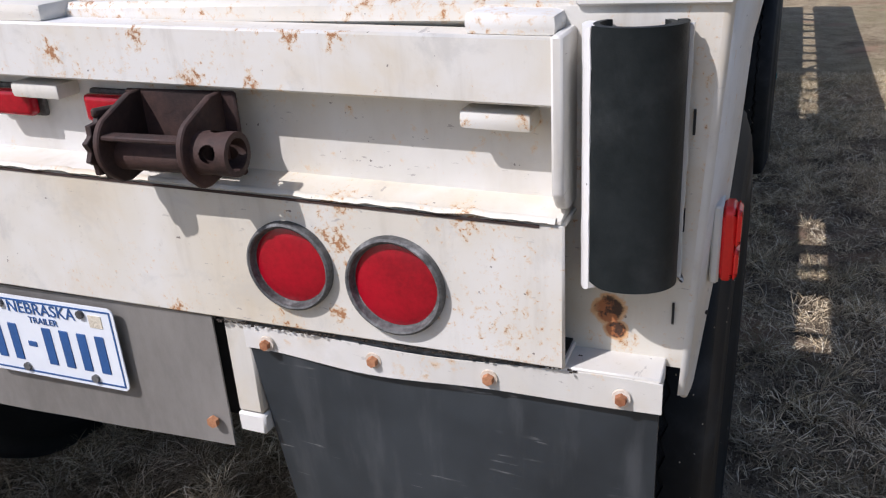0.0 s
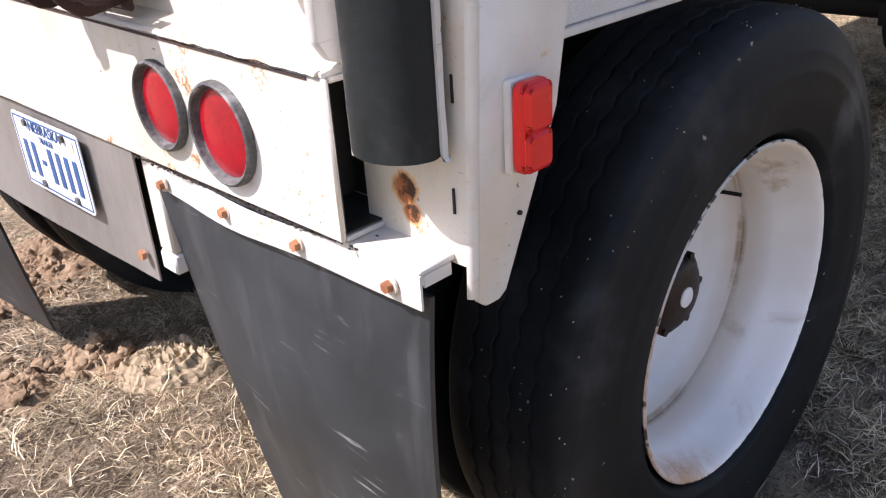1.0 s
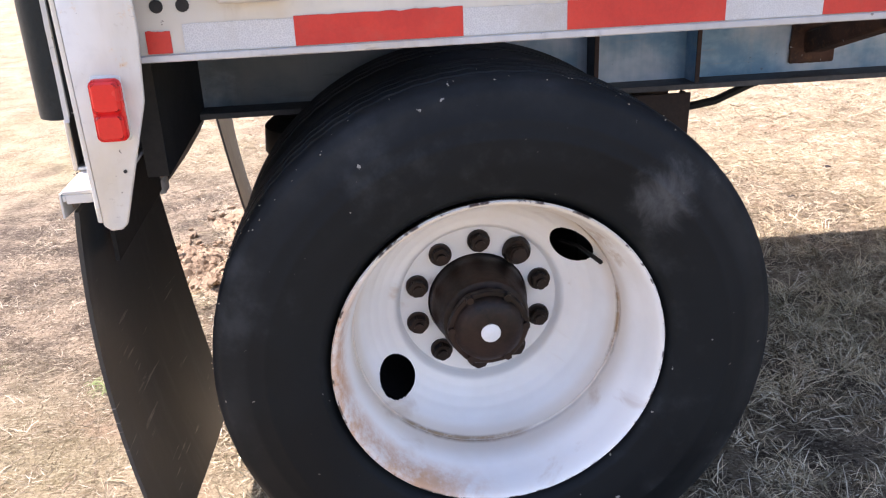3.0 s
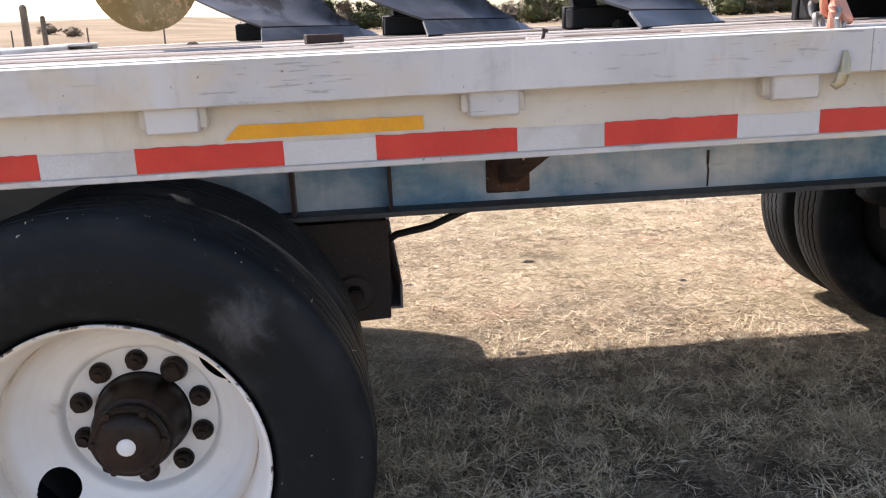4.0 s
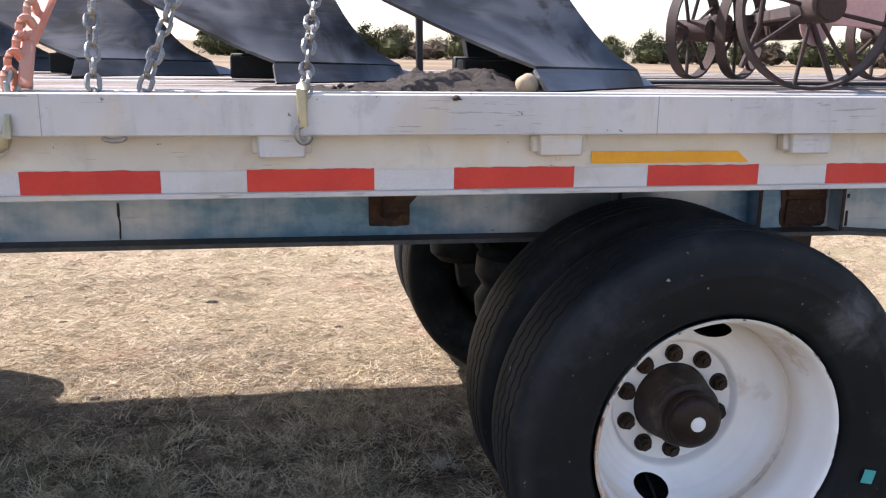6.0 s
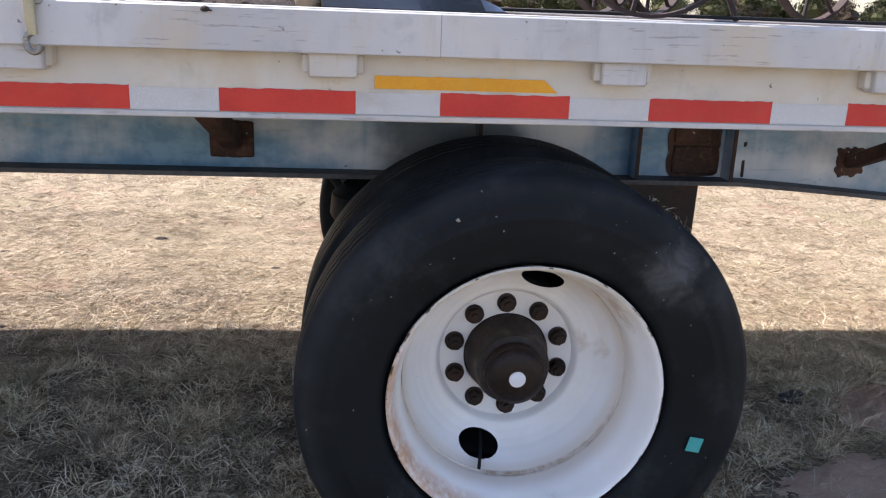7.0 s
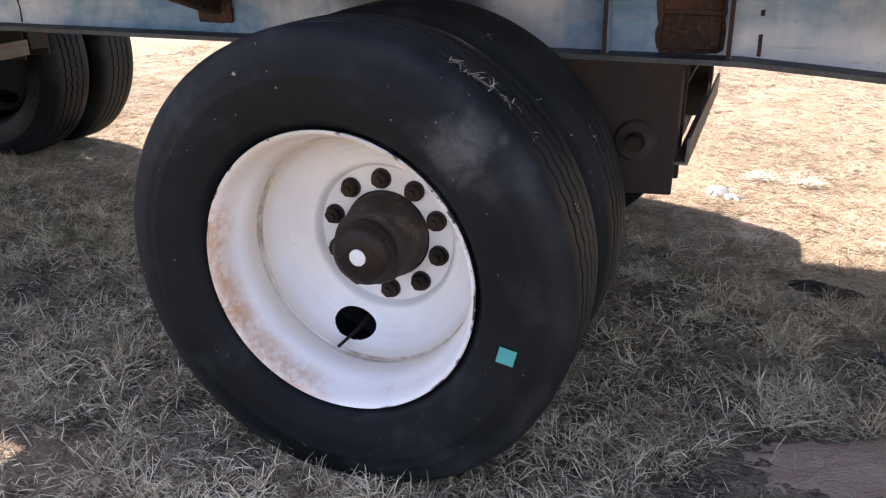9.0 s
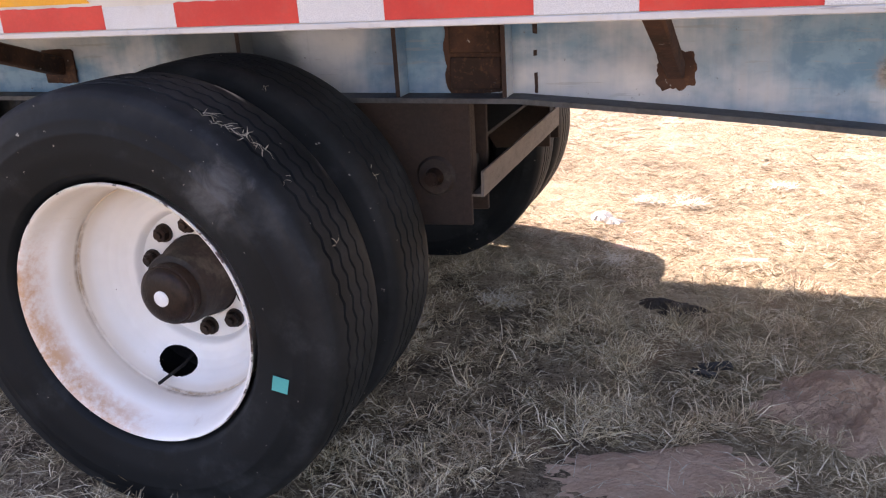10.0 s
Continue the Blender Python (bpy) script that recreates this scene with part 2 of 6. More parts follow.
RUBBER_SCUFFED = tyre_rubber("scuffed tyre rubber", ((0.30, 0.0, 0.33, 0.13), (0.40, 0.0, 0.35, 0.05)))
def flap_rubber():
    """Grey-black rubber sheet with a chalky film, cloudy wear and a few slanting scratches."""
    k = Nodes("mud flap rubber")
    v = k.place()
    big, fine = k.noise(v, 3.0, 5), k.noise(v, 60, 6, 0.7)
    c = k.mix(k.ramp(big, 0.35, 0.65), (0.014, 0.0185, 0.0225), (0.030, 0.0370, 0.0430))
    c = k.mix(k.calc("MULTIPLY", k.ramp(k.noise(k.place((1, 5, 1)), 4.0, 6, 0.6), 0.5, 0.72), 0.3), c, (0.10, 0.105, 0.11))
    turn = k.n.new("ShaderNodeMapping")
    turn.inputs["Rotation"].default_value = (0.75, 0.0, 0.0)
    turn.inputs["Scale"].default_value = (1, 2.0, 26.0)
    k.l.new(k.tc.outputs["Object"], turn.inputs["Vector"])
    scr = k.calc("MULTIPLY", k.ramp(k.noise(turn.outputs[0], 3.2, 4, 0.55, 0.3), 0.62, 0.67), k.ramp(k.noise(v, 6, 3), 0.47, 0.58))
    c = k.mix(k.calc("MULTIPLY", scr, 0.7), c, (0.24, 0.24, 0.235))
    k.bump(k.calc("ADD", k.calc("MULTIPLY", fine, 0.4), k.calc("MULTIPLY", big, 1.5)), 0.3, 0.002)
    return k.done(c, k.ramp(big, 0.3, 0.7, 0.40, 0.52), 0.0, 0.6)
FLAP = flap_rubber()
PIPE = plain("black rubber tube", (0.0055, 0.0085, 0.0095), (0.013, 0.017, 0.018), 10, 0.48, 0.0, 0.6, 0.0014, spec=0.25, dust=0.10, dustcol=(0.20, 0.21, 0.21))
def rim_paint():
    """White wheel enamel; rust bleeds from the seam round the disc and along one side of the lip."""
    k = Nodes("white wheel enamel")
    v = k.place()
    split = k.n.new("ShaderNodeSeparateXYZ")
    k.l.new(k.tc.outputs["Object"], split.inputs[0])
    x, y, z = split.outputs
    radius = k.calc("SQRT", k.calc("ADD", k.calc("MULTIPLY", x, x), k.calc("MULTIPLY", z, z)))
    big, fine = k.noise(v, 4, 4), k.noise(v, 60, 6, 0.7)
    mid = k.noise(v, 11, 7, 0.65, 0.5)
    c = k.mix(k.ramp(big, 0.35, 0.65), (0.868, 0.854, 0.830), (0.80, 0.783, 0.750))
    # seam between barrel and disc
    seam = k.calc("MULTIPLY", k.ramp(y, 0.165, 0.180), k.ramp(k.calc("ABSOLUTE", k.calc("SUBTRACT", radius, 0.2825)), 0.0012, 0.0045, 1.0, 0.0))
    c = k.mix(k.calc("MULTIPLY", seam, k.calc("MULTIPLY", k.ramp(k.noise(v, 26, 6, 0.7), 0.36, 0.60, 0.2, 1.0), k.ramp(k.noise(v, 3.5, 3, 0.5), 0.42, 0.58, 0.12, 0.95))), c, (0.20, 0.115, 0.06))
    # lip stain on the trailing side, low down
    side = k.ramp(k.calc("ADD", k.calc("MULTIPLY", x, -1.0), k.calc("MULTIPLY", z, -0.45)), 0.10, 0.30)
    lip = k.calc("MULTIPLY", k.calc("MULTIPLY", k.ramp(radius, 0.292, 0.312), side), k.ramp(k.calc("ADD", k.calc("MULTIPLY", mid, 0.6), k.calc("MULTIPLY", fine, 0.4)), 0.38, 0.60, 0.25, 0.95))
    c = k.mix(lip, c, (0.60, 0.33, 0.17))
    # yellowed grime high in the barrel, with two brown smears at its front
    high = k.calc("MULTIPLY", k.ramp(k.calc("ADD", z, k.calc("MULTIPLY", k.calc("SUBTRACT", mid, 0.5), 0.16)), 0.10, 0.28), k.ramp(radius, 0.20, 0.30))
    c = k.mix(k.calc("MULTIPLY", high, 0.55), c, (0.66, 0.57, 0.44))
    smear = k.calc("ADD", k.near(((0.205, 0.10, 0.215, 0.09), (0.235, 0.10, 0.165, 0.06)), 0.32), k.calc("MULTIPLY", k.noise(v, 26, 7, 0.7, 0.8), 0.9))
    c = k.mix(k.ramp(smear, 0.58, 0.86, 0, 0.7), c, (0.46, 0.34, 0.21))
    c = k.mix(k.calc("MULTIPLY", k.ramp(y, 0.10, 0.165), k.ramp(k.calc("ABSOLUTE", k.calc("SUBTRACT", radius, 0.2825)), 0.003, 0.022, 0.38, 0.0)), c, (0.60, 0.45, 0.28))
    # brown smears and chips
    c = k.mix(k.calc("MULTIPLY", k.ramp(k.noise(v, 5, 5, 0.6, 0.8), 0.60, 0.74), 0.45), c, (0.44, 0.29, 0.17))
    c = k.mix(k.ramp(k.noise(v, 22, 8, 0.7), 0.71, 0.735), c, (0.12, 0.07, 0.045))
    edge = k.calc("MULTIPLY", k.ramp(radius, 0.322, 0.3245), k.ramp(k.noise(v, 30, 5, 0.6), 0.54, 0.6))
    c = k.mix(edge, c, (0.09, 0.06, 0.05))
    k.bump(fine, 0.25, 0.0006)
    return k.done(c, k.ramp(fine, 0.3, 0.7, 0.34, 0.5))
RIM = rim_paint()
ALU = plain("bare grey sheet metal", (0.20, 0.19, 0.175), (0.28, 0.265, 0.245), 6, 0.5, 0.35, 0.3, stretch=(1, 1, 0.4))
RED = plain("red reflective tape", (0.60, 0.030, 0.018), (0.50, 0.024, 0.015), 30, 0.45, dust=0.14, dustcol=(0.42, 0.15, 0.11))
YELLOW = plain("yellow reflective tape", (0.80, 0.37, 0.006), (0.70, 0.31, 0.006), 30, 0.45, dust=0.08)
def tape_white():
    k = Nodes("silver reflective tape")
    v = k.place((1, 1, 1), False)
    t = k.n.new("ShaderNodeTexVoronoi")
    t.feature = "DISTANCE_TO_EDGE"
    t.inputs["Scale"].default_value = 260
    k.l.new(v, t.inputs["Vector"])
    big = k.noise(k.place(), 6, 5)
    c = k.mix(k.ramp(t.outputs["Distance"], 0.04, 0.16), (0.60, 0.61, 0.615), (0.49, 0.50, 0.515))
    c = k.mix(k.calc("MULTIPLY", k.ramp(big, 0.5, 0.75), 0.6), c, (0.36, 0.34, 0.30))
    return k.done(c, 0.4)
SILVER = tape_white()
LENS = plain("red lamp lens", (0.38, 0.005, 0.016), (0.22, 0.003, 0.010), 22, 0.20, 0.0, 0.3, 0.0009)
MARK = plain("orange-red marker lens", (0.74, 0.021, 0.017), (0.66, 0.017, 0.014), 30, 0.25, 0.0, 0.2, 0.0006)
GROMMET = plain("grey lamp grommet", (0.018, 0.018, 0.018), (0.13, 0.13, 0.127), 30, 0.6, dust=0.75, dustcol=(0.42, 0.42, 0.41))
WASHER = plain("pale painted washer", (0.46, 0.36, 0.26), (0.66, 0.60, 0.52), 40, 0.7)
BOLT = plain("rusted bolt", (0.24, 0.085, 0.035), (0.46, 0.22, 0.11), 40, 0.75, 0.1, 0.6)
PLATE = plain("white licence plate", (0.74, 0.77, 0.80), (0.68, 0.71, 0.75), 8, 0.35)
INK = plain("blue plate ink", (0.03, 0.10, 0.28), (0.025, 0.08, 0.22), 30, 0.4)
def plank_wood():
    """Grey-brown weathered wood, long grain, with remains of whitewash that differ from plank to plank."""
    k = Nodes("weathered deck plank")
    v = k.place((0.12, 4.0, 4.0))
    grain, fine = k.noise(v, 9, 7, 0.7), k.noise(k.place((0.6, 9, 9)), 22, 6, 0.7)
    c = k.mix(k.ramp(grain, 0.36, 0.64), (0.09, 0.073, 0.060), (0.25, 0.212, 0.18))
    c = k.mix(k.calc("MULTIPLY", k.ramp(fine, 0.55, 0.66), 0.6), c, (0.065, 0.052, 0.042))
    wash = k.calc("ADD", k.noise(k.place((0.22, 6.0, 6.0)), 5.0, 6, 0.65), k.calc("MULTIPLY", k.info.outputs["Random"], 0.22))
    c = k.mix(k.ramp(wash, 0.58, 0.68, 0, 0.75), c, (0.36, 0.345, 0.325))
    k.bump(k.calc("ADD", grain, fine), 0.8, 0.002)
    return k.done(c, 0.85, 0.0, 0.3)
WOOD = plank_wood()
CHAIN = plain("galvanised chain", (0.20, 0.19, 0.17), (0.36, 0.35, 0.32), 40, 0.45, 0.7, 0.5)
BRASS = plain("yellow-zinc hook", (0.36, 0.31, 0.19), (0.46, 0.41, 0.28), 40, 0.42, 0.6, 0.4)
ORANGE = plain("worn orange binder paint", (0.60, 0.19, 0.11), (0.50, 0.27, 0.19), 30, 0.6, 0.0, 0.5)
def scoured_steel():
    """Scoured plough steel: soft dull and bright areas, faint scour lines, reflections painted as brown patches."""
    k = Nodes("scoured plough steel")
    v = k.place()
    soft, mid = k.noise(v, 2.6, 3, 0.5, 0.5), k.noise(v, 7.0, 4, 0.55, 0.6)
    line = k.noise(k.place((1.5, 1.5, 22)), 4.0, 5, 0.6)
    c = k.mix(k.ramp(k.calc("ADD", k.calc("MULTIPLY", soft, 0.65), k.calc("MULTIPLY", mid, 0.35)), 0.40, 0.60), (0.040, 0.042, 0.044), (0.128, 0.132, 0.138))
    # painted reflections: dark brown patches mixed into the base colour
    c = k.mix(k.ramp(k.noise(v, 3.4, 5, 0.6, 0.8), 0.50, 0.62, 0, 0.85), c, (0.030, 0.026, 0.020))
    c = k.mix(k.calc("MULTIPLY", k.ramp(line, 0.56, 0.66), 0.11), c, (0.22, 0.22, 0.22))
    k.bump(line, 0.08, 0.001)
    return k.done(c, k.ramp(mid, 0.3, 0.7, 0.30, 0.46), 0.55)
STEEL = scoured_steel()
STEEL_PALE = plain("bright plough steel", (0.16, 0.165, 0.18), (0.25, 0.255, 0.27), 6, 0.42, 0.5, 0.3, 0.001)
BLACK = plain("black painted steel", (0.006, 0.006, 0.006), (0.017, 0.016, 0.015), 12, 0.65, spec=0.3)
IRON = plain("rusted implement iron", (0.022, 0.0135, 0.0115), (0.060, 0.034, 0.027), 20, 0.85, 0.0, 0.7, 0.0015)
PINK = plain("sun-bleached red paint", (0.34, 0.17, 0.14), (0.42, 0.24, 0.20), 12, 0.8)
SOIL = plain("dark topsoil", (0.026, 0.020, 0.016), (0.075, 0.058, 0.045), 70, 0.95, 0.0, 1.0, 0.006)
CLAY = plain("tan dug clay", (0.22, 0.145, 0.085), (0.36, 0.255, 0.16), 30, 0.95, 0.0, 1.0, 0.006)
GREEN = plain("fresh green grass", (0.10, 0.17, 0.04), (0.20, 0.27, 0.07), 60, 0.8)
STRAW = plain("bleached straw", (0.42, 0.36, 0.26), (0.66, 0.60, 0.48), 40, 0.9, 0.0, 0.8, 0.003)
DIRT = plain("bare reddish dirt", (0.46, 0.30, 0.205), (0.62, 0.43, 0.31), 14, 0.95, 0.0, 1.0, 0.012, (1, 2.5, 1), dust=0.4, dustcol=(0.52, 0.41, 0.335))
CAKE = plain("pale dried mud", (0.32, 0.242, 0.152), (0.49, 0.40, 0.275), 18, 0.95, 0.0, 0.9, 0.004)
JOINT = plain("faint grey joint", (0.24, 0.24, 0.24), (0.32, 0.32, 0.32), 30, 0.7)
TEAL = plain("teal paper sticker", (0.04, 0.34, 0.33), (0.06, 0.40, 0.38), 40, 0.7)
CAP = plain("white plastic plug", (0.82, 0.82, 0.82), (0.74, 0.74, 0.73), 30, 0.5)
OCHRE = painted("dull yellow implement paint", (0.27, 0.18, 0.045), (0.19, 0.12, 0.032), rust=0.60, scale=9, grime=(0.12, 0.07, 0.03))


# ---- mesh tools ----
def part(name, bm, material, parent=None, label="", m=None, smooth=40.0):
    """One mesh object from a bmesh, under a thing or a part."""
    me = bpy.data.meshes.new(name)
    bm.normal_update()
    bm.to_mesh(me)
    bm.free()
    me.materials.append(material)
    if smooth:
        me.polygons.foreach_set("use_smooth", [True] * len(me.polygons))
        me.set_sharp_from_angle(angle=radians(smooth))
    ob = new(name, me)
    if parent:
        ob.parent = parent
    if m is not None:
        ob.matrix_basis = m
    if label:
        tagged(ob, label)
    return ob


def again(ob, m, parent=None):
    """The same mesh once more, as an object of its own."""
    o = new(ob.name.split(".")[0], ob.data)
    o.parent = parent or ob.parent
    o.matrix_basis = m
    if "label" in ob:
        o["label"] = ob["label"]
    return o


def thing(name, label, category, at=(0, 0, 0), group="", kind=""):
    ob = new(name)
    ob.empty_display_size = 0.1
    ob.location = at
    return tagged(ob, label, category, group, kind)


def box(x0, x1, y0, y1, z0, z1, bevel=0.0, bm=None, seg=1):
    tmp = bmesh.new()
    bmesh.ops.create_cube(tmp, size=1.0)
    bmesh.ops.transform(tmp, matrix=Matrix.Translation(((x0 + x1) / 2, (y0 + y1) / 2, (z0 + z1) / 2)) @ Matrix.Diagonal((x1 - x0, y1 - y0, z1 - z0, 1)), verts=tmp.verts)
    if bevel:
        bmesh.ops.bevel(tmp, geom=tmp.edges[:], offset=bevel, segments=seg, affect="EDGES", profile=0.6)
    return joined(bm, tmp)


def joined(bm, tmp):
    if bm is None:
        return tmp
    me = bpy.data.meshes.new("tmp")
    tmp.to_mesh(me)
    tmp.free()
    bm.from_mesh(me)
    bpy.data.meshes.remove(me)
    return bm


def rod(p0, p1, r, r2=None, seg=16, bm=None, bevel=0.0):
    """A capped cylinder or cone between two places."""
    tmp = bmesh.new()
    p0, p1 = Vector(p0), Vector(p1)
    bmesh.ops.create_cone(tmp, cap_ends=True, segments=seg, radius1=r, radius2=r if r2 is None else r2, depth=(p1 - p0).length)
    if bevel:
        bmesh.ops.bevel(tmp, geom=[e for e in tmp.edges if len(e.link_faces) == 2 and e.calc_face_angle(0) > 0.9], offset=bevel, segments=2, affect="EDGES")
    turn = (p1 - p0).to_track_quat("Z", "Y").to_matrix().to_4x4()
    bmesh.ops.transform(tmp, matrix=Matrix.Translation((p0 + p1) / 2) @ turn, verts=tmp.verts)
    return joined(bm, tmp)


def bar(p0, p1, w, h, bm=None, bevel=0.003, up=(0, 0, 1)):
    """A rectangular bar between two places."""
    p0, p1 = Vector(p0), Vector(p1)
    d = (p1 - p0).normalized()
    side = d.cross(Vector(up)).normalized()
    top = side.cross(d)
    tmp = box(0, (p1 - p0).length, -w / 2, w / 2, -h / 2, h / 2, bevel)
    m = Matrix((d, side, top)).transposed().to_4x4()
    m.translation = p0
    bmesh.ops.transform(tmp, matrix=m, verts=tmp.verts)
    return joined(bm, tmp)


def tube(points, r, seg=8, bm=None, closed=False):
    """A round bar along a line of places."""
    bm = bm or bmesh.new()
    pts = [Vector(p) for p in points]
    n, rings = len(pts), []
    ref = Vector((0.3, 0.2, 0.93)).normalized()
    for i, p in enumerate(pts):
        d = (pts[(i + 1) % n] - pts[i - 1]) if closed else (pts[min(i + 1, n - 1)] - pts[max(i - 1, 0)])
        d.normalize()
        a = d.cross(ref).normalized()
        b = d.cross(a)
        rr = r(i / max(n - 1, 1)) if callable(r) else r
        rings.append([bm.verts.new(p + rr * (math.cos(2 * math.pi * j / seg) * a + math.sin(2 * math.pi * j / seg) * b)) for j in range(seg)])
    for i in range(n if closed else n - 1):
        q, s = rings[i], rings[(i + 1) % n]
        for j in range(seg):
            bm.faces.new((q[j], q[(j + 1) % seg], s[(j + 1) % seg], s[j]))
    if not closed:
        bm.faces.new(rings[0][::-1])
        bm.faces.new(rings[-1])
    bmesh.ops.recalc_face_normals(bm, faces=bm.faces[:])
    return bm


def lathe(profile, seg=96, close=False, wave=None):
    """Turned about the y axis from (radius, y) pairs."""
    bm = bmesh.new()
    rings = []
    for j in range(seg):
        a = 2 * math.pi * j / seg
        ring = []
        for i, (r, y) in enumerate(profile):
            yy = y + (wave(i, a) if wave else 0.0)
            ring.append(bm.verts.new((r * math.cos(a), yy, r * math.sin(a))))
        rings.append(ring)
    n = len(profile)
    for j in range(seg):
        q, s = rings[j], rings[(j + 1) % seg]
        for i in range(n if close else n - 1):
            bm.faces.new((q[i], q[(i + 1) % n], s[(i + 1) % n], s[i]))
    bmesh.ops.recalc_face_normals(bm, faces=bm.faces[:])
    return bm


def extrude(outline, axis, a, b, bevel=0.0):
    """A flat outline given a thickness from a to b along an axis; the outline holds the two other coordinates."""
    bm = bmesh.new()
    def at(p, v):
        return {"x": (v, p[0], p[1]), "y": (p[0], v, p[1]), "z": (p[0], p[1], v)}[axis]
    lo = [bm.verts.new(at(p, a)) for p in outline]
    hi = [bm.verts.new(at(p, b)) for p in outline]
    n = len(outline)
    bm.faces.new(lo)
    bm.faces.new(hi[::-1])
    for i in range(n):
        bm.faces.new((lo[i], lo[(i + 1) % n], hi[(i + 1) % n], hi[i]))
    bmesh.ops.recalc_face_normals(bm, faces=bm.faces[:])
    if bevel:
        bmesh.ops.bevel(bm, geom=bm.edges[:], offset=bevel, segments=1, affect="EDGES")
    return bm


def sheet(f, nu, nv, thick=0.0):
    """A curved sheet f(u, v), u and v from 0 to 1, with a thickness."""
    bm = bmesh.new()
    grid = [[bm.verts.new(f(i / nu, j / nv)) for j in range(nv + 1)] for i in range(nu + 1)]
    for i in range(nu):
        for j in range(nv):
            bm.faces.new((grid[i][j], grid[i + 1][j], grid[i + 1][j + 1], grid[i][j + 1]))
    bm.normal_update()
    if thick:
        bmesh.ops.solidify(bm, geom=bm.faces[:], thickness=thick)
    bmesh.ops.recalc_face_normals(bm, faces=bm.faces[:])
    return bm


def rough_up(bm, amount, scale, seed=0.0):
    for v in bm.verts:
        v.co += noise.noise_vector(v.co * scale + Vector((seed, seed * 2, 0))) * amount
    return bm


# ---- ground ----
GZ = -0.022


def ground_z(x, y):
    v = Vector((x, y, 0))
    far = max(0.0, y - 1.2)
    return GZ - 0.027 * min(far, 2.0) + 0.018 * noise.noise(v * 0.9) + 0.010 * noise.noise(v * 3.1) + 0.0095 * min(95.0, max(0.0, y - 15.0)) + 0.030 * min(150.0, max(0.0, y - 70.0)) * max(0.0, min(1.0, (-8.0 - x) / 30.0))


def ground_paint():
    k = Nodes("dry winter grass")
    v = k.place((1, 1, 1), False)
    n1, n2, n3 = k.noise(v, 0.7, 4), k.noise(v, 5.0, 6, 0.65), k.noise(v, 70, 7, 0.75)
    streak = k.noise(k.place((1, 2.6, 1), False), 34, 6, 0.7, 1.6)
    c = k.mix(k.ramp(n2, 0.35, 0.66), (0.24, 0.178, 0.105), (0.46, 0.36, 0.23))
    c = k.mix(k.ramp(streak, 0.45, 0.64), c, (0.57, 0.47, 0.315))
    c = k.mix(k.calc("MULTIPLY", k.ramp(n1, 0.48, 0.66), 0.30), c, (0.24, 0.225, 0.10))
    c = k.mix(k.calc("MULTIPLY", k.ramp(n3, 0.52, 0.62), 0.60), c, (0.095, 0.066, 0.042))
    c = k.mix(k.ramp(k.noise(v, 1.3, 6, 0.6, 0.5), 0.56, 0.68, 0, 0.85), c, (0.40, 0.262, 0.172))
    c = k.mix(k.ramp(k.noise(v, 0.9, 5, 0.6, 0.3), 0.60, 0.68, 0, 0.6), c, (0.12, 0.085, 0.055))
    # darker soil round the trailer paints in its shade; the grass stands thin there
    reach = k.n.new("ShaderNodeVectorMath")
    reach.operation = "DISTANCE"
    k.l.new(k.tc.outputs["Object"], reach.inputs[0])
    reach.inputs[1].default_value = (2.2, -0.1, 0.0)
    # second centre: browner soil behind the trailer
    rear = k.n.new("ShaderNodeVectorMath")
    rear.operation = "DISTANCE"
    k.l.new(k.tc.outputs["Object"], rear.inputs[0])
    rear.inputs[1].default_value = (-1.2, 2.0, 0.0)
    # distance to the nearer centre of the darker soil
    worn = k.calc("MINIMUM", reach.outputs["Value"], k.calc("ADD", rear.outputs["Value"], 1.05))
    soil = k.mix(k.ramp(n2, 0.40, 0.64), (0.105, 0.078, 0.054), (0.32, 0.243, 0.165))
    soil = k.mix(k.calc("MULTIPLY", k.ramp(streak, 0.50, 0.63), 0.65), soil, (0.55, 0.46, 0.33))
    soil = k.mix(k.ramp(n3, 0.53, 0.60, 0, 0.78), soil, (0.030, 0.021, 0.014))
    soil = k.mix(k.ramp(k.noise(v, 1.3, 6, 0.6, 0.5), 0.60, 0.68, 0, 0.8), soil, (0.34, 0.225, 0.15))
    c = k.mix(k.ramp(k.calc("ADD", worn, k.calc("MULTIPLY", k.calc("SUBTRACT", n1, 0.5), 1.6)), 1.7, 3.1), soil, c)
    # grazed-down turf far out
    c = k.mix(k.ramp(reach.outputs["Value"], 9.0, 45.0, 0, 0.9), c, k.mix(k.ramp(k.noise(v, 0.06, 5, 0.6), 0.4, 0.6), (0.165, 0.122, 0.074), (0.24, 0.182, 0.118)))
    k.bump(k.calc("ADD", n3, k.calc("MULTIPLY", streak, 0.7)), 1.0, 0.02)
    return k.done(c, 0.95, 0.0, 0.15)


def axis_steps(lo, hi, step, end):
    a = list(np.arange(lo, hi + 1e-6, step))
    d = step
    while a[-1] < end:
        d *= 1.35
        a.append(a[-1] + d)
    d = step
    while a[0] > -end:
        d *= 1.35
        a.insert(0, a[0] - d)
    return a


def build_ground():
    xs, ys = axis_steps(-3.0, 7.0, 0.07, 900.0), axis_steps(-2.5, 5.0, 0.07, 900.0)
    verts = [(x, y, ground_z(x, y)) for x in xs for y in ys]
    w = len(ys)
    faces = [(i * w + j, (i + 1) * w + j, (i + 1) * w + j + 1, i * w + j + 1) for i in range(len(xs) - 1) for j in range(w - 1)]
    me = bpy.data.meshes.new("ground")
    me.from_pydata(verts, [], faces)
    me.polygons.foreach_set("use_smooth", [True] * len(me.polygons))
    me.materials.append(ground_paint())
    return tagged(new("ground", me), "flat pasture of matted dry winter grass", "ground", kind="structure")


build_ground()


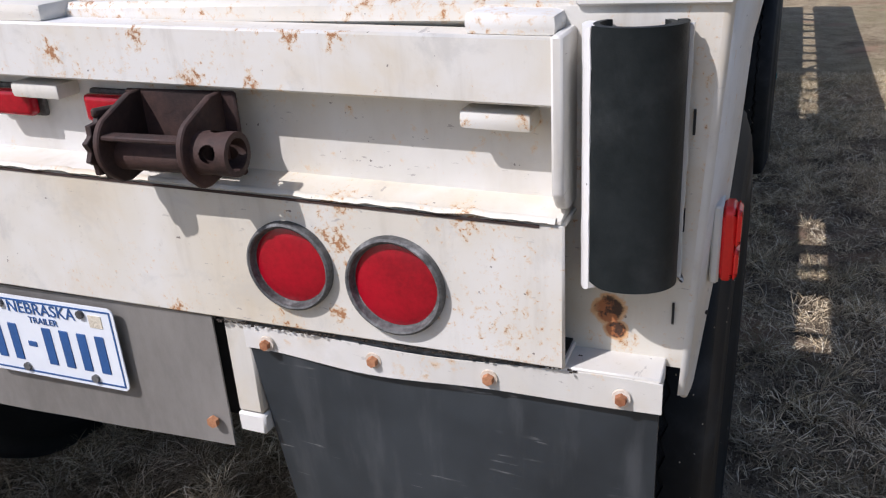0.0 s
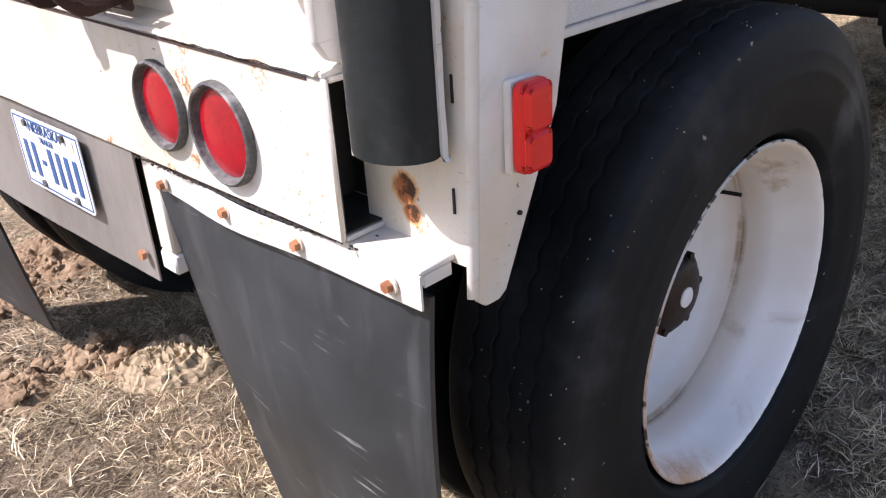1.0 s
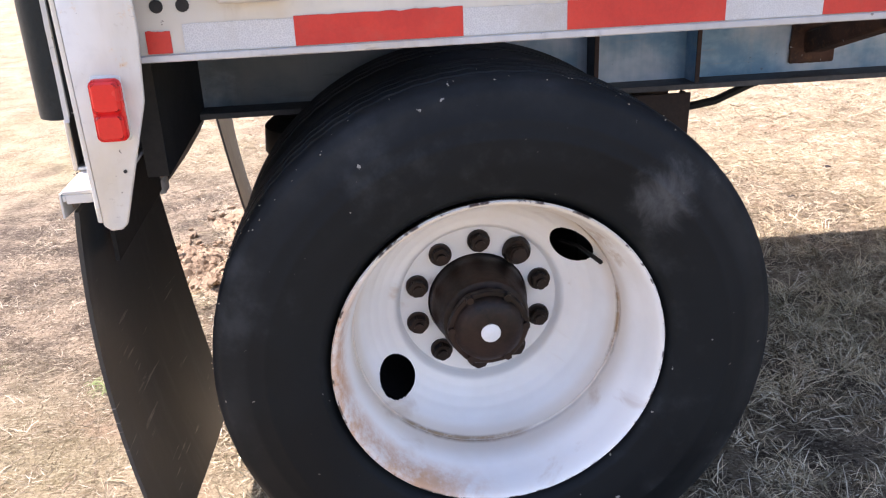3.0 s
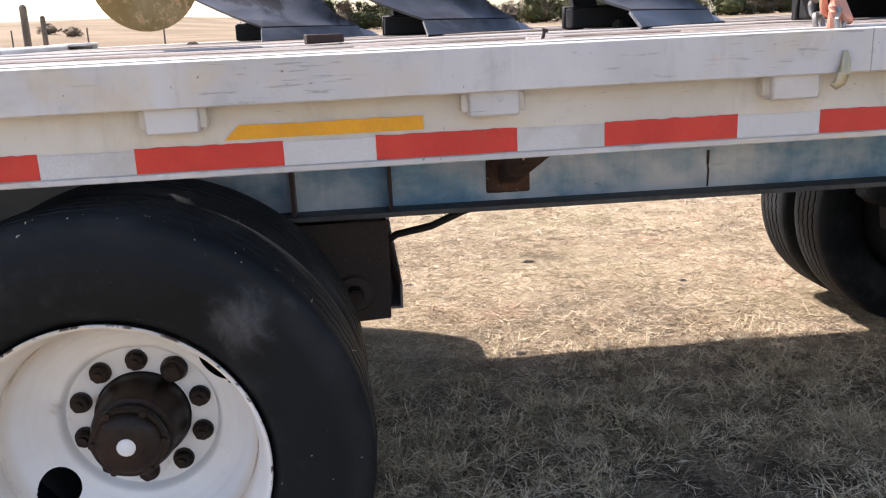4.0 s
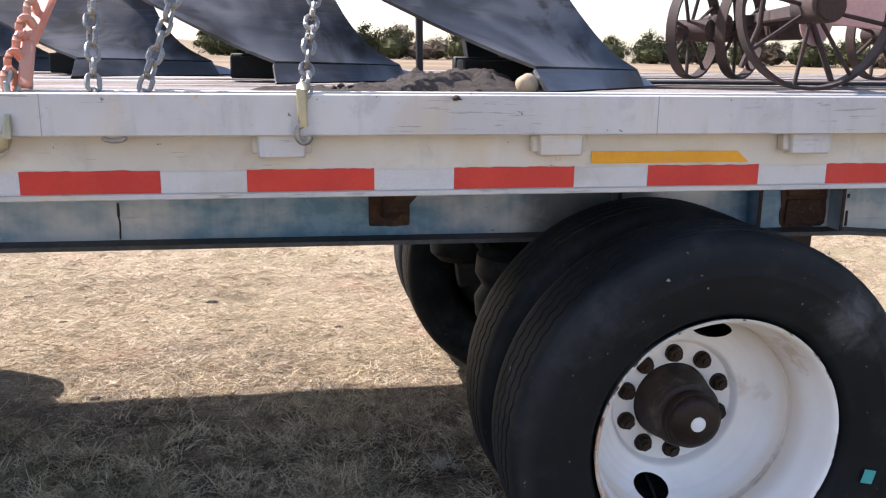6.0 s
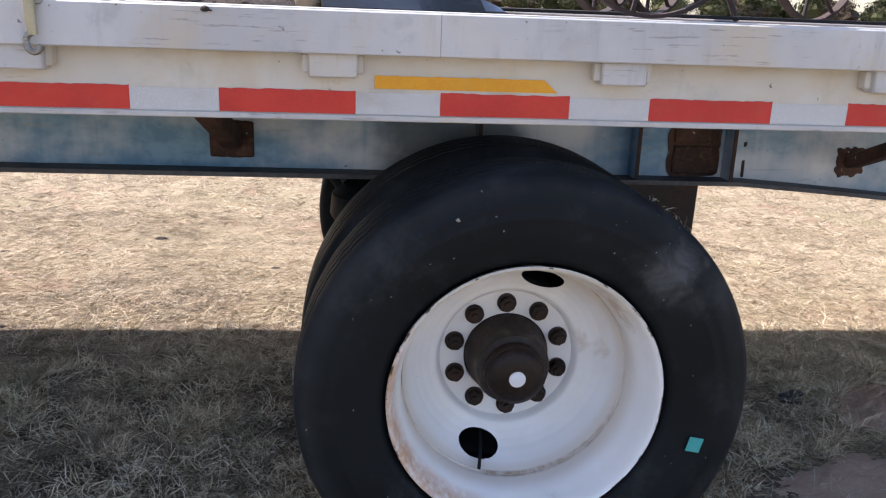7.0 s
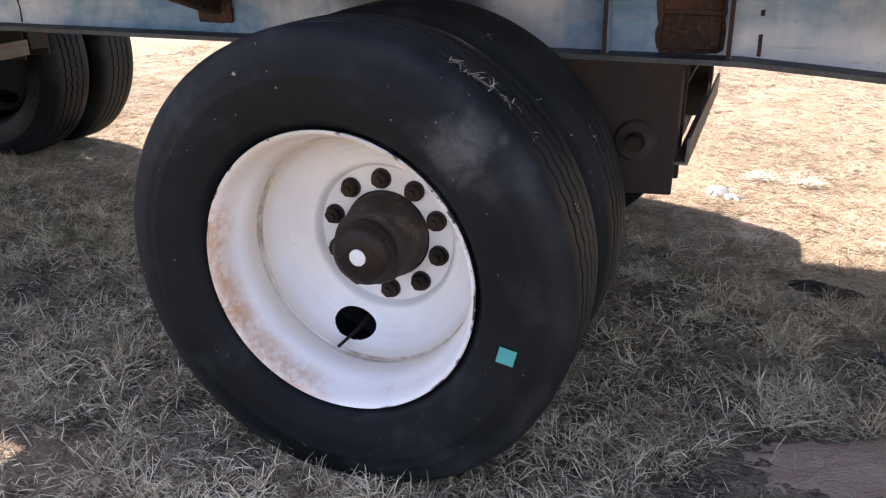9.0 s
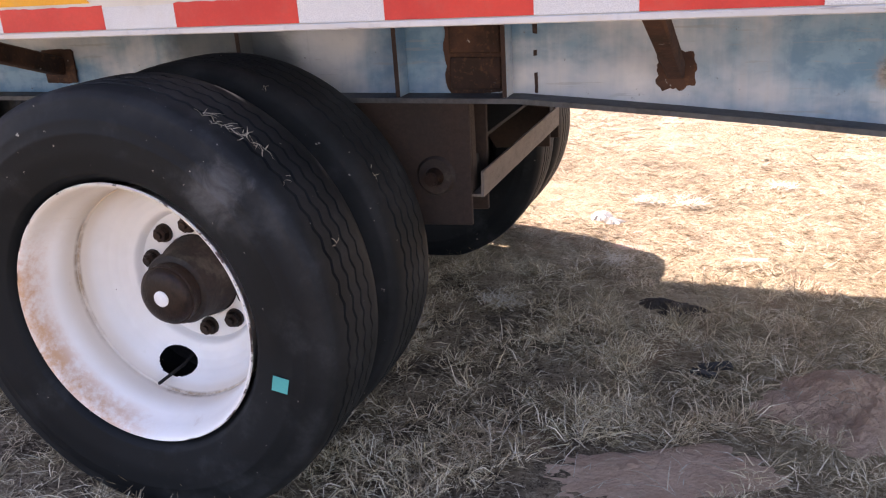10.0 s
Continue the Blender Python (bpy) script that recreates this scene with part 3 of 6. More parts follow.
# ---- trailer ----
trailer = thing("flatbed_trailer", "worn white flatbed trailer with two spread axles, parked on dry grass", "trailer")
MID = 1.15                      # centre line
REAR, FRONT = -0.71, 8.45       # ends
TILT = Matrix.Rotation(-math.atan(0.0075), 4, "Y")
TAPE_Z0, TAPE_Z1 = 1.112, 1.160


def body(name, bm, material, label="", m=None, smooth=40.0):
    """A part of the trailer's body, which sits a little nose-up on its wheels."""
    return part(name, bm, material, trailer, label, TILT if m is None else TILT @ m, smooth)


def mirrored(ob):
    """The same part on the far side of the centre line."""
    return again(ob, TILT @ Matrix.Translation((0, 2 * MID, 0)) @ Matrix.Diagonal((1, -1, 1, 1)))


# side rails, rub rails
for far in (0, 1):
    s, y0 = (1, 0.0) if not far else (-1, 2 * MID)
    def Y(y): return y0 + s * y
    def ybox(x0, x1, a, b, z0, z1, bev=0.0, bm=None): return box(x0, x1, min(Y(a), Y(b)), max(Y(a), Y(b)), z0, z1, bev, bm)
    bm = ybox(-0.53, FRONT, 0.0, 0.008, 1.108, 1.325, 0.002)
    ybox(-0.53, FRONT, 0.008, 0.07, 1.108, 1.116, 0.002, bm)
    body("side_rail", bm, CREAM, "yellowed white steel side rail")
    body("rail_lip", ybox(-0.53, FRONT, -0.006, -0.0005, 1.098, 1.1105, 0.002), RAIL, "pale lower lip")
    body("rub_rail", ybox(-0.50, FRONT, -0.058, -0.046, 1.236, 1.322, 0.003), RAIL, "grey-white flat steel rub rail")
    pocket = body("stake_pocket", rough_up(ybox(-0.05, 0.05, -0.044, -0.0005, 1.188, 1.318, 0.004), 0.001, 9), RAIL, "white stake pocket", Matrix.Translation((-0.343, 0, 0)))
    back = body("pocket_weld", rough_up(ybox(-0.062, 0.062, -0.030, -0.0006, 1.196, 1.236, 0.003), 0.002, 30), CREAM, "grimy weld round the pocket", Matrix.Translation((-0.343, 0, 0)))
    for i in range(1, 15):
        again(back, TILT @ Matrix.Translation((-0.343 + 0.6065 * i, 0, 0)))
        again(pocket, TILT @ Matrix.Translation((-0.343 + 0.6065 * i, 0, 0)))
    # reflective tape: 11 inch red, 7 inch silver, edges uneven
    def tape(name, x0, x1, z0, z1, lift, material, label, cut=0.0):
        def f(u, v):
            x = x0 + (x1 - x0) * u
            z = z0 + (z1 - z0) * v + (0.0022 * noise.noise(Vector((x * 60, z1 * 90, 0))) + 0.0012 * noise.noise(Vector((x * 170, z1, 3)))) * v
            return (x + cut * v * (u if cut < 0 else 1 - u), Y(-lift), z)
        body(name, sheet(f, 24, 2, 0.0012), material, label, smooth=0)
    def laid(x): return x + 0.007 * math.exp(-((x - 1.1) / 0.7) ** 2) - (0.006 if x > 2.1 else 0.0)
    x = -0.457
    while x < FRONT - 0.5:
        tape("silver_tape", laid(x), laid(x + 0.1785), TAPE_Z0, TAPE_Z1 - 0.003, 0.0018, SILVER, "silver reflective tape")
        tape("red_tape", laid(x + 0.178), laid(x + 0.457), TAPE_Z0, TAPE_Z1, 0.0026, RED, "red reflective tape")
        x += 0.457
    tape("red_tape", -0.516, -0.477, TAPE_Z0, TAPE_Z1 - 0.012, 0.0026, RED, "short red tape end")
    if not far:
        tape("yellow_tape", 0.350, 0.735, 1.167, 1.194, 0.0030, YELLOW, "yellow reflective tape", 0.03)
        tape("yellow_tape", 2.775, 3.165, 1.166, 1.193, 0.0030, YELLOW, "yellow reflective tape", -0.03)
        for x in (1.62, 2.905, 4.4):
            body("rail_joint", box(x - 0.0008, x + 0.0008, -0.0584, -0.0570, 1.237, 1.321), JOINT, "faint butt joint")
        for x in (-0.493, -0.452):
            body("rail_bolt", rod((x, 0.0, 1.186), (x, -0.006, 1.186), 0.011, 0.009, 12), UNDER, "dark bolt")

# deck planks, with one open slot
edges = [-0.044, 0.075, 0.205, 0.341, 0.451]
while edges[-1] < 2 * MID - 0.1:
    edges.append(edges[-1] + 0.148)
edges[-1] = 2 * MID + 0.044
rnd = random.Random(3)
for a, b in zip(edges, edges[1:]):
    top = 1.321 + rnd.uniform(-0.003, 0.004)
    # short boards left in the slot are added, unseen, to break up sun patches
    runs = [(REAR + 0.1, FRONT)] if not 0.34 < a < 0.345 else [(REAR + 0.1, -0.027), (0.61, 0.745), (1.03, 1.11), (1.424, 2.86)]
    for x0, x1 in runs:
        body("deck_plank", box(x0, x1, a + 0.004, b - 0.004, top - 0.034, top, 0.004), WOOD, "weathered whitewashed deck plank")

# cross members
cross = body("cross_member", box(-0.012, 0.012, 0.01, 2 * MID - 0.01, 1.245, 1.283, 0.003), UNDER, "dark steel cross member", Matrix.Translation((-0.455, 0, 0)))
heavy = body("cross_member", box(-0.025, 0.025, 0.01, 2 * MID - 0.01, 1.21, 1.283, 0.003), UNDER, "dark steel cross member", Matrix.Translation((-0.455 + 0.381 * 6, 0, 0)))
for i in range(1, 23):
    if i != 6:
        again(cross if i < 6 else heavy, TILT @ Matrix.Translation((-0.455 + 0.381 * i, 0, 0)))

# main beams: web, flanges, stiffeners
def beam_low(x):
    """Height of the lower flange, which drops ahead of the front axle."""
    if x < 3.9:
        return 0.862 - 0.0088 * x + 0.004 * x
    t = x - 3.9
    return 0.862 - 0.0048 * 3.9 - 0.068 * t - (0.02 * t * t if t < 1.0 else 0.02 + 0.04 * (t - 1.0))
stations = [-0.55, 0.0, 1.0, 2.0, 3.0, 3.9, 4.1, 4.3, 4.5, 4.8, 5.2, 6.0, 7.0, 8.2]
for far in (0, 1):
    def Y(y): return y if not far else 2 * MID - y
    def prism(a, b, zlo, zhi):
        bm = bmesh.new()
        rows = []
        for x in stations:
            rows.append([bm.verts.new((x, yy, zz)) for yy, zz in ((Y(a), zlo(x)), (Y(b), zlo(x)), (Y(b), zhi(x)), (Y(a), zhi(x)))])
        for p, q in zip(rows, rows[1:]):
            for i in range(4):
                bm.faces.new((p[i], p[(i + 1) % 4], q[(i + 1) % 4], q[i]))
        bm.faces.new(rows[0]); bm.faces.new(rows[-1][::-1])
        bmesh.ops.recalc_face_normals(bm, faces=bm.faces[:])
        return bm
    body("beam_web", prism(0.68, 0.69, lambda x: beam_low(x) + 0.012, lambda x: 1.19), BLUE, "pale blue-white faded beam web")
    body("lower_flange", prism(0.60, 0.77, beam_low, lambda x: beam_low(x) + 0.013), FLANGE, "dark lower flange")
    body("upper_flange", prism(0.60, 0.77, lambda x: 1.186, lambda x: 1.199), FLANGE)
    for x in (0.42, 0.683, 3.10, 3.575, 3.87) if not far else ():
        body("stiffener", box(x - 0.005, x + 0.005, 0.612, 0.679, beam_low(x) + 0.013, 1.186, 0.002), BLUE if x > 0.6 else FLANGE, "welded web stiffener")
        body("stiffener_edge", rough_up(box(x - 0.0055, x + 0.0055, 0.6085, 0.6115, beam_low(x) + 0.014, 1.185, 0.0), 0.0006, 50), IRON, "rusty edge of the stiffener")
    if not far:
        for x, w in ((1.61, 0.003), (3.935, 0.006)):
            bm, z, rr = None, beam_low(x) + 0.016, random.Random(int(x * 10))
            while z < 1.18:
                step = rr.uniform(0.012, 0.05)
                if rr.random() < 0.75:
                    bm = rough_up(box(x - w * rr.uniform(0.5, 1.3), x + w * rr.uniform(0.5, 1.3), 0.6765, 0.6795, z, z + step, 0.001, None), 0.002, 60, z) if bm is None else joined(bm, rough_up(box(x - w * rr.uniform(0.5, 1.3), x + w * rr.uniform(0.5, 1.3), 0.6765, 0.6795, z, z + step, 0.001), 0.002, 60, z))
                z += step
            tagged(body("weld_seam", bm, IRON, "broken rusty weld seam", smooth=0), "broken rusty weld seam", kind="stuff")

# brace plates and diagonal braces down to the beams
def scab(name, cx, cz, rx, rz, y0, y1, seed, label, spiky=0.18):
    """A ragged patch of burnt scale on the web."""
    out = []
    for a in np.linspace(0, 2 * math.pi, 44, endpoint=False):
        sq = 1.0 / max(abs(math.cos(a)), abs(math.sin(a))) ** 0.8
        k = sq * (1 + spiky * noise.noise(Vector((math.cos(a) * 4, math.sin(a) * 4, seed))) + 0.6 * spiky * noise.noise(Vector((math.cos(a) * 13, math.sin(a) * 13, seed))))
        out.append((cx + rx * k * math.cos(a), cz + rz * k * math.sin(a)))
    return body(name, extrude(out, "y", y0, y1), BROWN, label, smooth=0)


def brace(x, far=False, small=False):
    """Bolted plate on the web and the square strut from it up to the side rail."""
    foot, w = (0.912, 0.042) if small else (0.945, 0.055)
    def Y(y): return y if not far else 2 * MID - y
    if not far:
        scab("burn_scale", x, foot, *((0.046, 0.046) if small else (0.060, 0.054)), 0.6765, 0.6795, x, "ragged burnt scale round the brace foot", 0.26 if small else 0.07)
    if not small:
        a, b = sorted((Y(0.668), Y(0.6765)))
        body("brace_plate", rough_up(box(x - 0.062, x + 0.062, a, b, 0.893, 0.997, 0.004), 0.002, 20), BROWN, "rusty brown brace plate")
    body("brace", bar((x, Y(0.672), foot), (x, Y(0.05), 1.15), w, w, bevel=0.005), BROWN, "rusty brown diagonal brace")
for x in (1.02, 2.39, 4.285):
    brace(x, False, x > 4)
    brace(x, True)
scab("web_patch", 3.772, 0.958, 0.083, 0.105, 0.6755, 0.6795, 4.0, "burnt brown rust patch on the web", 0.12)
body("web_patch_plate", rough_up(box(3.705, 3.845, 0.668, 0.6755, 0.962, 1.055, 0.003), 0.002, 25), BROWN, "brown backing plate")
body("web_patch_plate", rough_up(box(3.705, 3.845, 0.668, 0.6755, 0.868, 0.952, 0.003), 0.002, 25), BROWN, "brown backing plate")


# ---- wheels ----
R_TYRE = 0.536


def tyre_mesh(groove, swell=1.0):
    side = [(0.318, 0.075), (0.326, 0.055), (0.332, 0.043), (0.338, 0.033), (0.347, 0.021), (0.351, 0.0185), (0.355, 0.018), (0.385, 0.006), (0.415, 0.001), (0.440, 0.0), (0.444, -0.0012), (0.448, 0.0003), (0.470, 0.004), (0.474, 0.004), (0.478, 0.0062), (0.496, 0.0115), (0.511, 0.018), (0.516, 0.0185), (0.5215, 0.0235), (0.5295, 0.031), (0.534, 0.040)]
    prof = list(side)
    ribs = [0.040, 0.083, 0.123, 0.162, 0.202, 0.245]
    waves = {}
    for a, b in zip(ribs, ribs[1:]):
        crown = R_TYRE + 0.002 * (1 - ((a + b) / 2 - 0.1425) ** 2 / 0.01)
        if a > 0.05:
            prof.append((crown, a + 0.0045)); waves[len(prof) - 1] = 1
        prof.append((crown, (a + b) / 2))
        if b < 0.24:
            prof.append((crown, b - 0.0045)); waves[len(prof) - 1] = 1
            prof.append((crown - groove, b - 0.003)); waves[len(prof) - 1] = 1
            prof.append((crown - groove, b + 0.003)); waves[len(prof) - 1] = 1
    prof += [(r, 0.285 - y) for r, y in reversed(side)]
    bm = lathe(prof, 264, wave=lambda i, a: 0.0046 * math.asin(math.sin(66 * a)) / 1.57 if i in waves else 0.0)
    for v in bm.verts:
        r = math.hypot(v.co.x, v.co.z)
        k = (0.40 + (r - 0.40) * swell) / r if r > 0.40 else 1.0
        v.co.x, v.co.z = v.co.x * k, v.co.z * k
        if v.co.z < -0.508:
            v.co.z = -0.508 + 0.2 * (v.co.z + 0.508)
    return bm


def oval_cut(bm, centre, rx, rz):
    """Opens an oval hand hole in the wheel's disc."""
    cx, cz = centre
    c, s = cx / math.hypot(cx, cz), cz / math.hypot(cx, cz)
    def rel(p):
        dx, dz = p.x - cx, p.z - cz
        return (dx * c + dz * s) / rz, (-dx * s + dz * c) / rx
    gone = [f for f in bm.faces if f.calc_center_median().y > 0.135 and math.hypot(*rel(f.calc_center_median())) < 1.0]
    rim = {v for f in gone for v in f.verts}
    bmesh.ops.delete(bm, geom=gone, context="FACES")
    for v in rim:
        if v.is_valid and v.link_faces:
            a, b = rel(v.co)
            d = math.hypot(a, b)
            if 0.4 < d < 1.8:
                a, b = a / d * rz, b / d * rx
                v.co.x, v.co.z = cx + a * c - b * s, cz + a * s + b * c


def rim_mesh():
    prof = [(0.314, 0.008), (0.320, -0.001), (0.3255, -0.009), (0.3275, -0.0140), (0.3250, -0.0175), (0.3205, -0.016), (0.3160, -0.009), (0.3125, 0.001), (0.309, 0.014), (0.3055, 0.029), (0.3015, 0.045), (0.2955, 0.059), (0.290, 0.075), (0.2865, 0.097), (0.2845, 0.122), (0.284, 0.134), (0.2855, 0.138), (0.2835, 0.1415), (0.281, 0.1405)]
    slope = [(0.279, 0.146), (0.270, 0.165), (0.258, 0.186), (0.243, 0.206), (0.225, 0.221), (0.205, 0.232), (0.190, 0.2375)]
    prof += [(r, float(np.interp(-r, [-a for a, _ in slope], [b for _, b in slope]))) for r in np.linspace(0.279, 0.190, 36)]
    prof += [(0.184, 0.242), (0.180, 0.253), (0.175, 0.2605), (0.168, 0.2625), (0.14, 0.2625), (0.118, 0.2625), (0.112, 0.2645), (0.112, 0.285)]
    bm = lathe(prof, 208)
    return bm


def make_wheel(spin, dressed=True, hole=(0.051, 0.036), groove=0.012, swell=1.0):
    w = new("wheel")
    w.parent = trailer
    tagged(w, "dual truck wheel with black tyre and white steel rim" if dressed else "inner dual wheel with a near-black rim")
    part("tyre", tyre_mesh(groove, swell), RUBBER_SCUFFED if dressed else RUBBER, w, "worn black ribbed tyre")
    bm = rim_mesh()
    for a in (spin, spin + math.pi):
        oval_cut(bm, (0.238 * math.cos(a), 0.238 * math.sin(a)), *hole)
    bmesh.ops.transform(bm, matrix=Matrix.Translation((0, 0.045, 0)), verts=bm.verts)
    part("rim", bm, RIM if dressed else UNDER, w, "white enamelled steel rim with rust stains" if dressed else "near-black inner rim")
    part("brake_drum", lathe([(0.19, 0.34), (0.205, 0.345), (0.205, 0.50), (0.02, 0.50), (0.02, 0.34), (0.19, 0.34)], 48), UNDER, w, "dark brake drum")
    return w


def dress_wheel(w, spin, lobes=True):
    """Hub, hub cap, nuts and plug of an outer wheel; y grows towards the centre line."""
    bm = lathe([(0.0, 0.20), (0.075, 0.20), (0.090, 0.205), (0.095, 0.214), (0.097, 0.262), (0.104, 0.272), (0.108, 0.29), (0.109, 0.33), (0.0, 0.33)], 48)
    part("hub", bm, HUB if lobes else HUB_DUSTY, w, "greasy black hub" if lobes else "rusted hub with a beige crust")
    rim, wave = (0.084, 0.03) if lobes else (0.078, 0.0)
    out = [(rim * math.cos(a) * (1 + wave * max(0, math.cos(6 * a))), rim * math.sin(a) * (1 + wave * max(0, math.cos(6 * a)))) for a in np.linspace(0, 2 * math.pi, 60, endpoint=False)]
    bm = extrude(out, "y", 0.156, 0.172, 0.002)
    joined(bm, lathe([(0.0, 0.134), (0.035, 0.135), (0.058, 0.139), (0.071, 0.147), (0.074, 0.156), (0.077, 0.20), (0.0, 0.20)], 40))
    for i in range(6 if lobes else 0):
        a = i * math.pi / 3
        joined(bm, rod((0.078 * math.cos(a), 0.157, 0.078 * math.sin(a)), (0.078 * math.cos(a), 0.149, 0.078 * math.sin(a)), 0.009, seg=6))
    bmesh.ops.translate(bm, verts=bm.verts[:], vec=(0, 0.012, 0))
    part("hub_cap", bm, HUB, w, "dark dirty hub cap with bolted flange")
    part("plug", lathe([(0.0, 0.141), (0.017, 0.1415), (0.0205, 0.144), (0.0205, 0.150)], 24), CAP, w, "round white centre plug")
    bm = rod((0, 0.262, 0), (0, 0.236, 0), 0.0215, 0.0205, 6, bevel=0.002)
    rod((0, 0.262, 0), (0, 0.254, 0), 0.025, seg=20, bm=bm)
    rod((0, 0.236, 0), (0, 0.228, 0), 0.0105, seg=10, bm=bm)
    nut = None
    for i in range(10):
        a = spin + i * math.pi / 5
        m = Matrix.Translation((0.1432 * math.cos(a), 0.0455, 0.1432 * math.sin(a))) @ Matrix.Rotation(i * 1.3, 4, "Y")
        if nut is None:
            nut = part("lug_nut", bm, HUB, w, "rusty lug nut", m)
        else:
            again(nut, m)
    return w


def label_patch(w, x, z, size, yaw, material, label):
    """A paper sticker on the sidewall."""
    m = Matrix.Translation((x, -0.003, z)) @ Matrix.Rotation(radians(yaw), 4, "Y") @ Matrix.Rotation(radians(6), 4, "Z")
    part("sticker", box(-size / 2, size / 2, -0.0006, 0.0006, -size / 2, size / 2), material, w, label, m)


YO = -0.072
wheel_spots = [(0.048, 0.497, 0.63), (3.133, 0.487, 4.42)]
proto = {}
for i, (x, z, spin) in enumerate(wheel_spots):
    w = make_wheel(spin, True, ((0.049, 0.035), (0.055, 0.029))[i], (0.0045, 0.013)[i], (1.08, 1.0)[i])
    dress_wheel(w, (1.553, 1.622)[i], i == 0)
    a = (spin - 0.08, spin + 0.05)[i]
    part("valve_stem", tube([(0.225 * math.cos(a), 0.33, 0.225 * math.sin(a)), (0.25 * math.cos(a), 0.258, 0.25 * math.sin(a)), (0.268 * math.cos(a - 0.05), 0.168, 0.268 * math.sin(a - 0.05))], 0.0048, 6), BLACK, w, "thin black valve stem")
    w.matrix_basis = pose(x, YO + (0.013 if i == 0 else 0.0), z)
    proto[i] = w
crust = rod((0, 0.3072, 0), (0, 0.282, 0), 0.034, 0.026, 20, bevel=0.005)
joined(crust, rod((0, 0.283, 0), (0, 0.268, 0), 0.021, 0.019, 10, bevel=0.003))
part("nut_crust", rough_up(crust, 0.004, 45, 3.0), HUB, proto[0], "lumpy crust of rust round one nut", Matrix.Translation((0.1432 * math.cos(0.925), 0, 0.1432 * math.sin(0.925))))
label_patch(proto[1], 0.405, -0.101, 0.037, 14, TEAL, "small teal paper sticker")
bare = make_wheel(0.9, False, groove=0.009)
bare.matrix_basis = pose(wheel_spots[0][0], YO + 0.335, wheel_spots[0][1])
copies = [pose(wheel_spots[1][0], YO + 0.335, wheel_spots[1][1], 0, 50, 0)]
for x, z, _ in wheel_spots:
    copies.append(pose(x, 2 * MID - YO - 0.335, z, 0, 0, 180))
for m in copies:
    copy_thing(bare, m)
for i, (x, z, _) in enumerate(wheel_spots):
    copy_thing(proto[i], pose(x, 2 * MID - YO, z, 0, 0, 180))

# axles and suspension
for x, z, _ in wheel_spots:
    part("axle", rod((x, 0.20, z), (x, 2 * MID - 0.20, z), 0.065, seg=20), UNDER, trailer, "dark axle tube")
def hanger(x, far=False, low=0.0):
    """Box hanger ahead of an axle, with its pin, open to the front."""
    def Y(y): return y if not far else 2 * MID - y
    a, b = sorted((Y(0.612), Y(0.624)))
    out = [(x + 0.30, 0.848), (x + 0.674, 0.848), (x + 0.667, 0.548 - low), (x + 0.46, 0.540 - low), (x + 0.33, 0.70)]
    h = body("spring_hanger", extrude(out, "y", a, b, 0.003), SCALE, "rusty brown box spring hanger")
    a, b = sorted((Y(0.76), Y(0.772)))
    part("inner_plate", extrude(out, "y", a, b, 0.003), SCALE, h)
    a, b = sorted((Y(0.624), Y(0.76)))
    part("back_plate", box(x + 0.34, x + 0.352, a, b, 0.70, 0.846), SCALE, h)
    a, b = sorted((Y(0.622), Y(0.662)))
    part("front_flange", box(x + 0.660, x + 0.672, a, b, 0.60, 0.846, 0.004), SCALE, h, "worn brown flange")
    part("washer", rough_up(rod((x + 0.570, Y(0.612), 0.645), (x + 0.570, Y(0.602), 0.645), 0.056, 0.048, 28), 0.002, 30), HUB_DUSTY, h, "dusty round washer")
    part("pin_nut", rod((x + 0.570, Y(0.604), 0.645), (x + 0.570, Y(0.568), 0.645), 0.027, 0.019, 12, bevel=0.004), HUB, h, "dark pin nut")
for x in (-0.002, 3.098):
    hanger(x, False, 0.04 if x > 1 else -0.015)
    hanger(x, True, 0.04 if x > 1 else -0.015)
    bm = extrude([(x + 0.668, 0.590), (x + 0.702, 0.590), (x + 0.704, 0.660), (x + 0.697, 0.660), (x + 0.695, 0.597), (x + 0.668, 0.597)], "y", 0.614, 2 * MID - 0.772)
    body("tie_angle", bm, WORN, "rusty angle tying the hangers together")
    body("tie_plate", box(x + 0.36, x + 0.64, 0.775, 2 * MID - 0.775, 0.70, 0.71), UNDER, "dark plate between the hangers")
body("air_hose", tube([(0.60, 0.80, 0.70), (0.70, 0.78, 0.765), (0.80, 0.75, 0.79), (0.90, 0.75, 0.83), (1.0, 0.74, 0.862)], 0.011, 8), BLACK, "black air hose")
body("brake_rod", rod((2.62, 0.72, 0.90), (2.76, 0.72, 0.72), 0.012, seg=8), BLACK, "black rod")
body("air_hose", tube([(2.75, 1.3, 0.86), (2.80, 1.3, 0.70), (2.86, 1.28, 0.66), (2.90, 1.2, 0.72), (2.95, 1.1, 0.86)], 0.011, 8), BLACK, "black air hose loop")
# plate added to black out the view behind the licence panel
body("rear_closing_plate", box(-0.675, -0.667, 0.15, 2 * MID - 0.15, 0.70, 0.892), UNDER, "dark plate added under the rear beam")
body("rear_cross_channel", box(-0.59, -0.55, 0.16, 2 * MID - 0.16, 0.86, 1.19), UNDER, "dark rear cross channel")
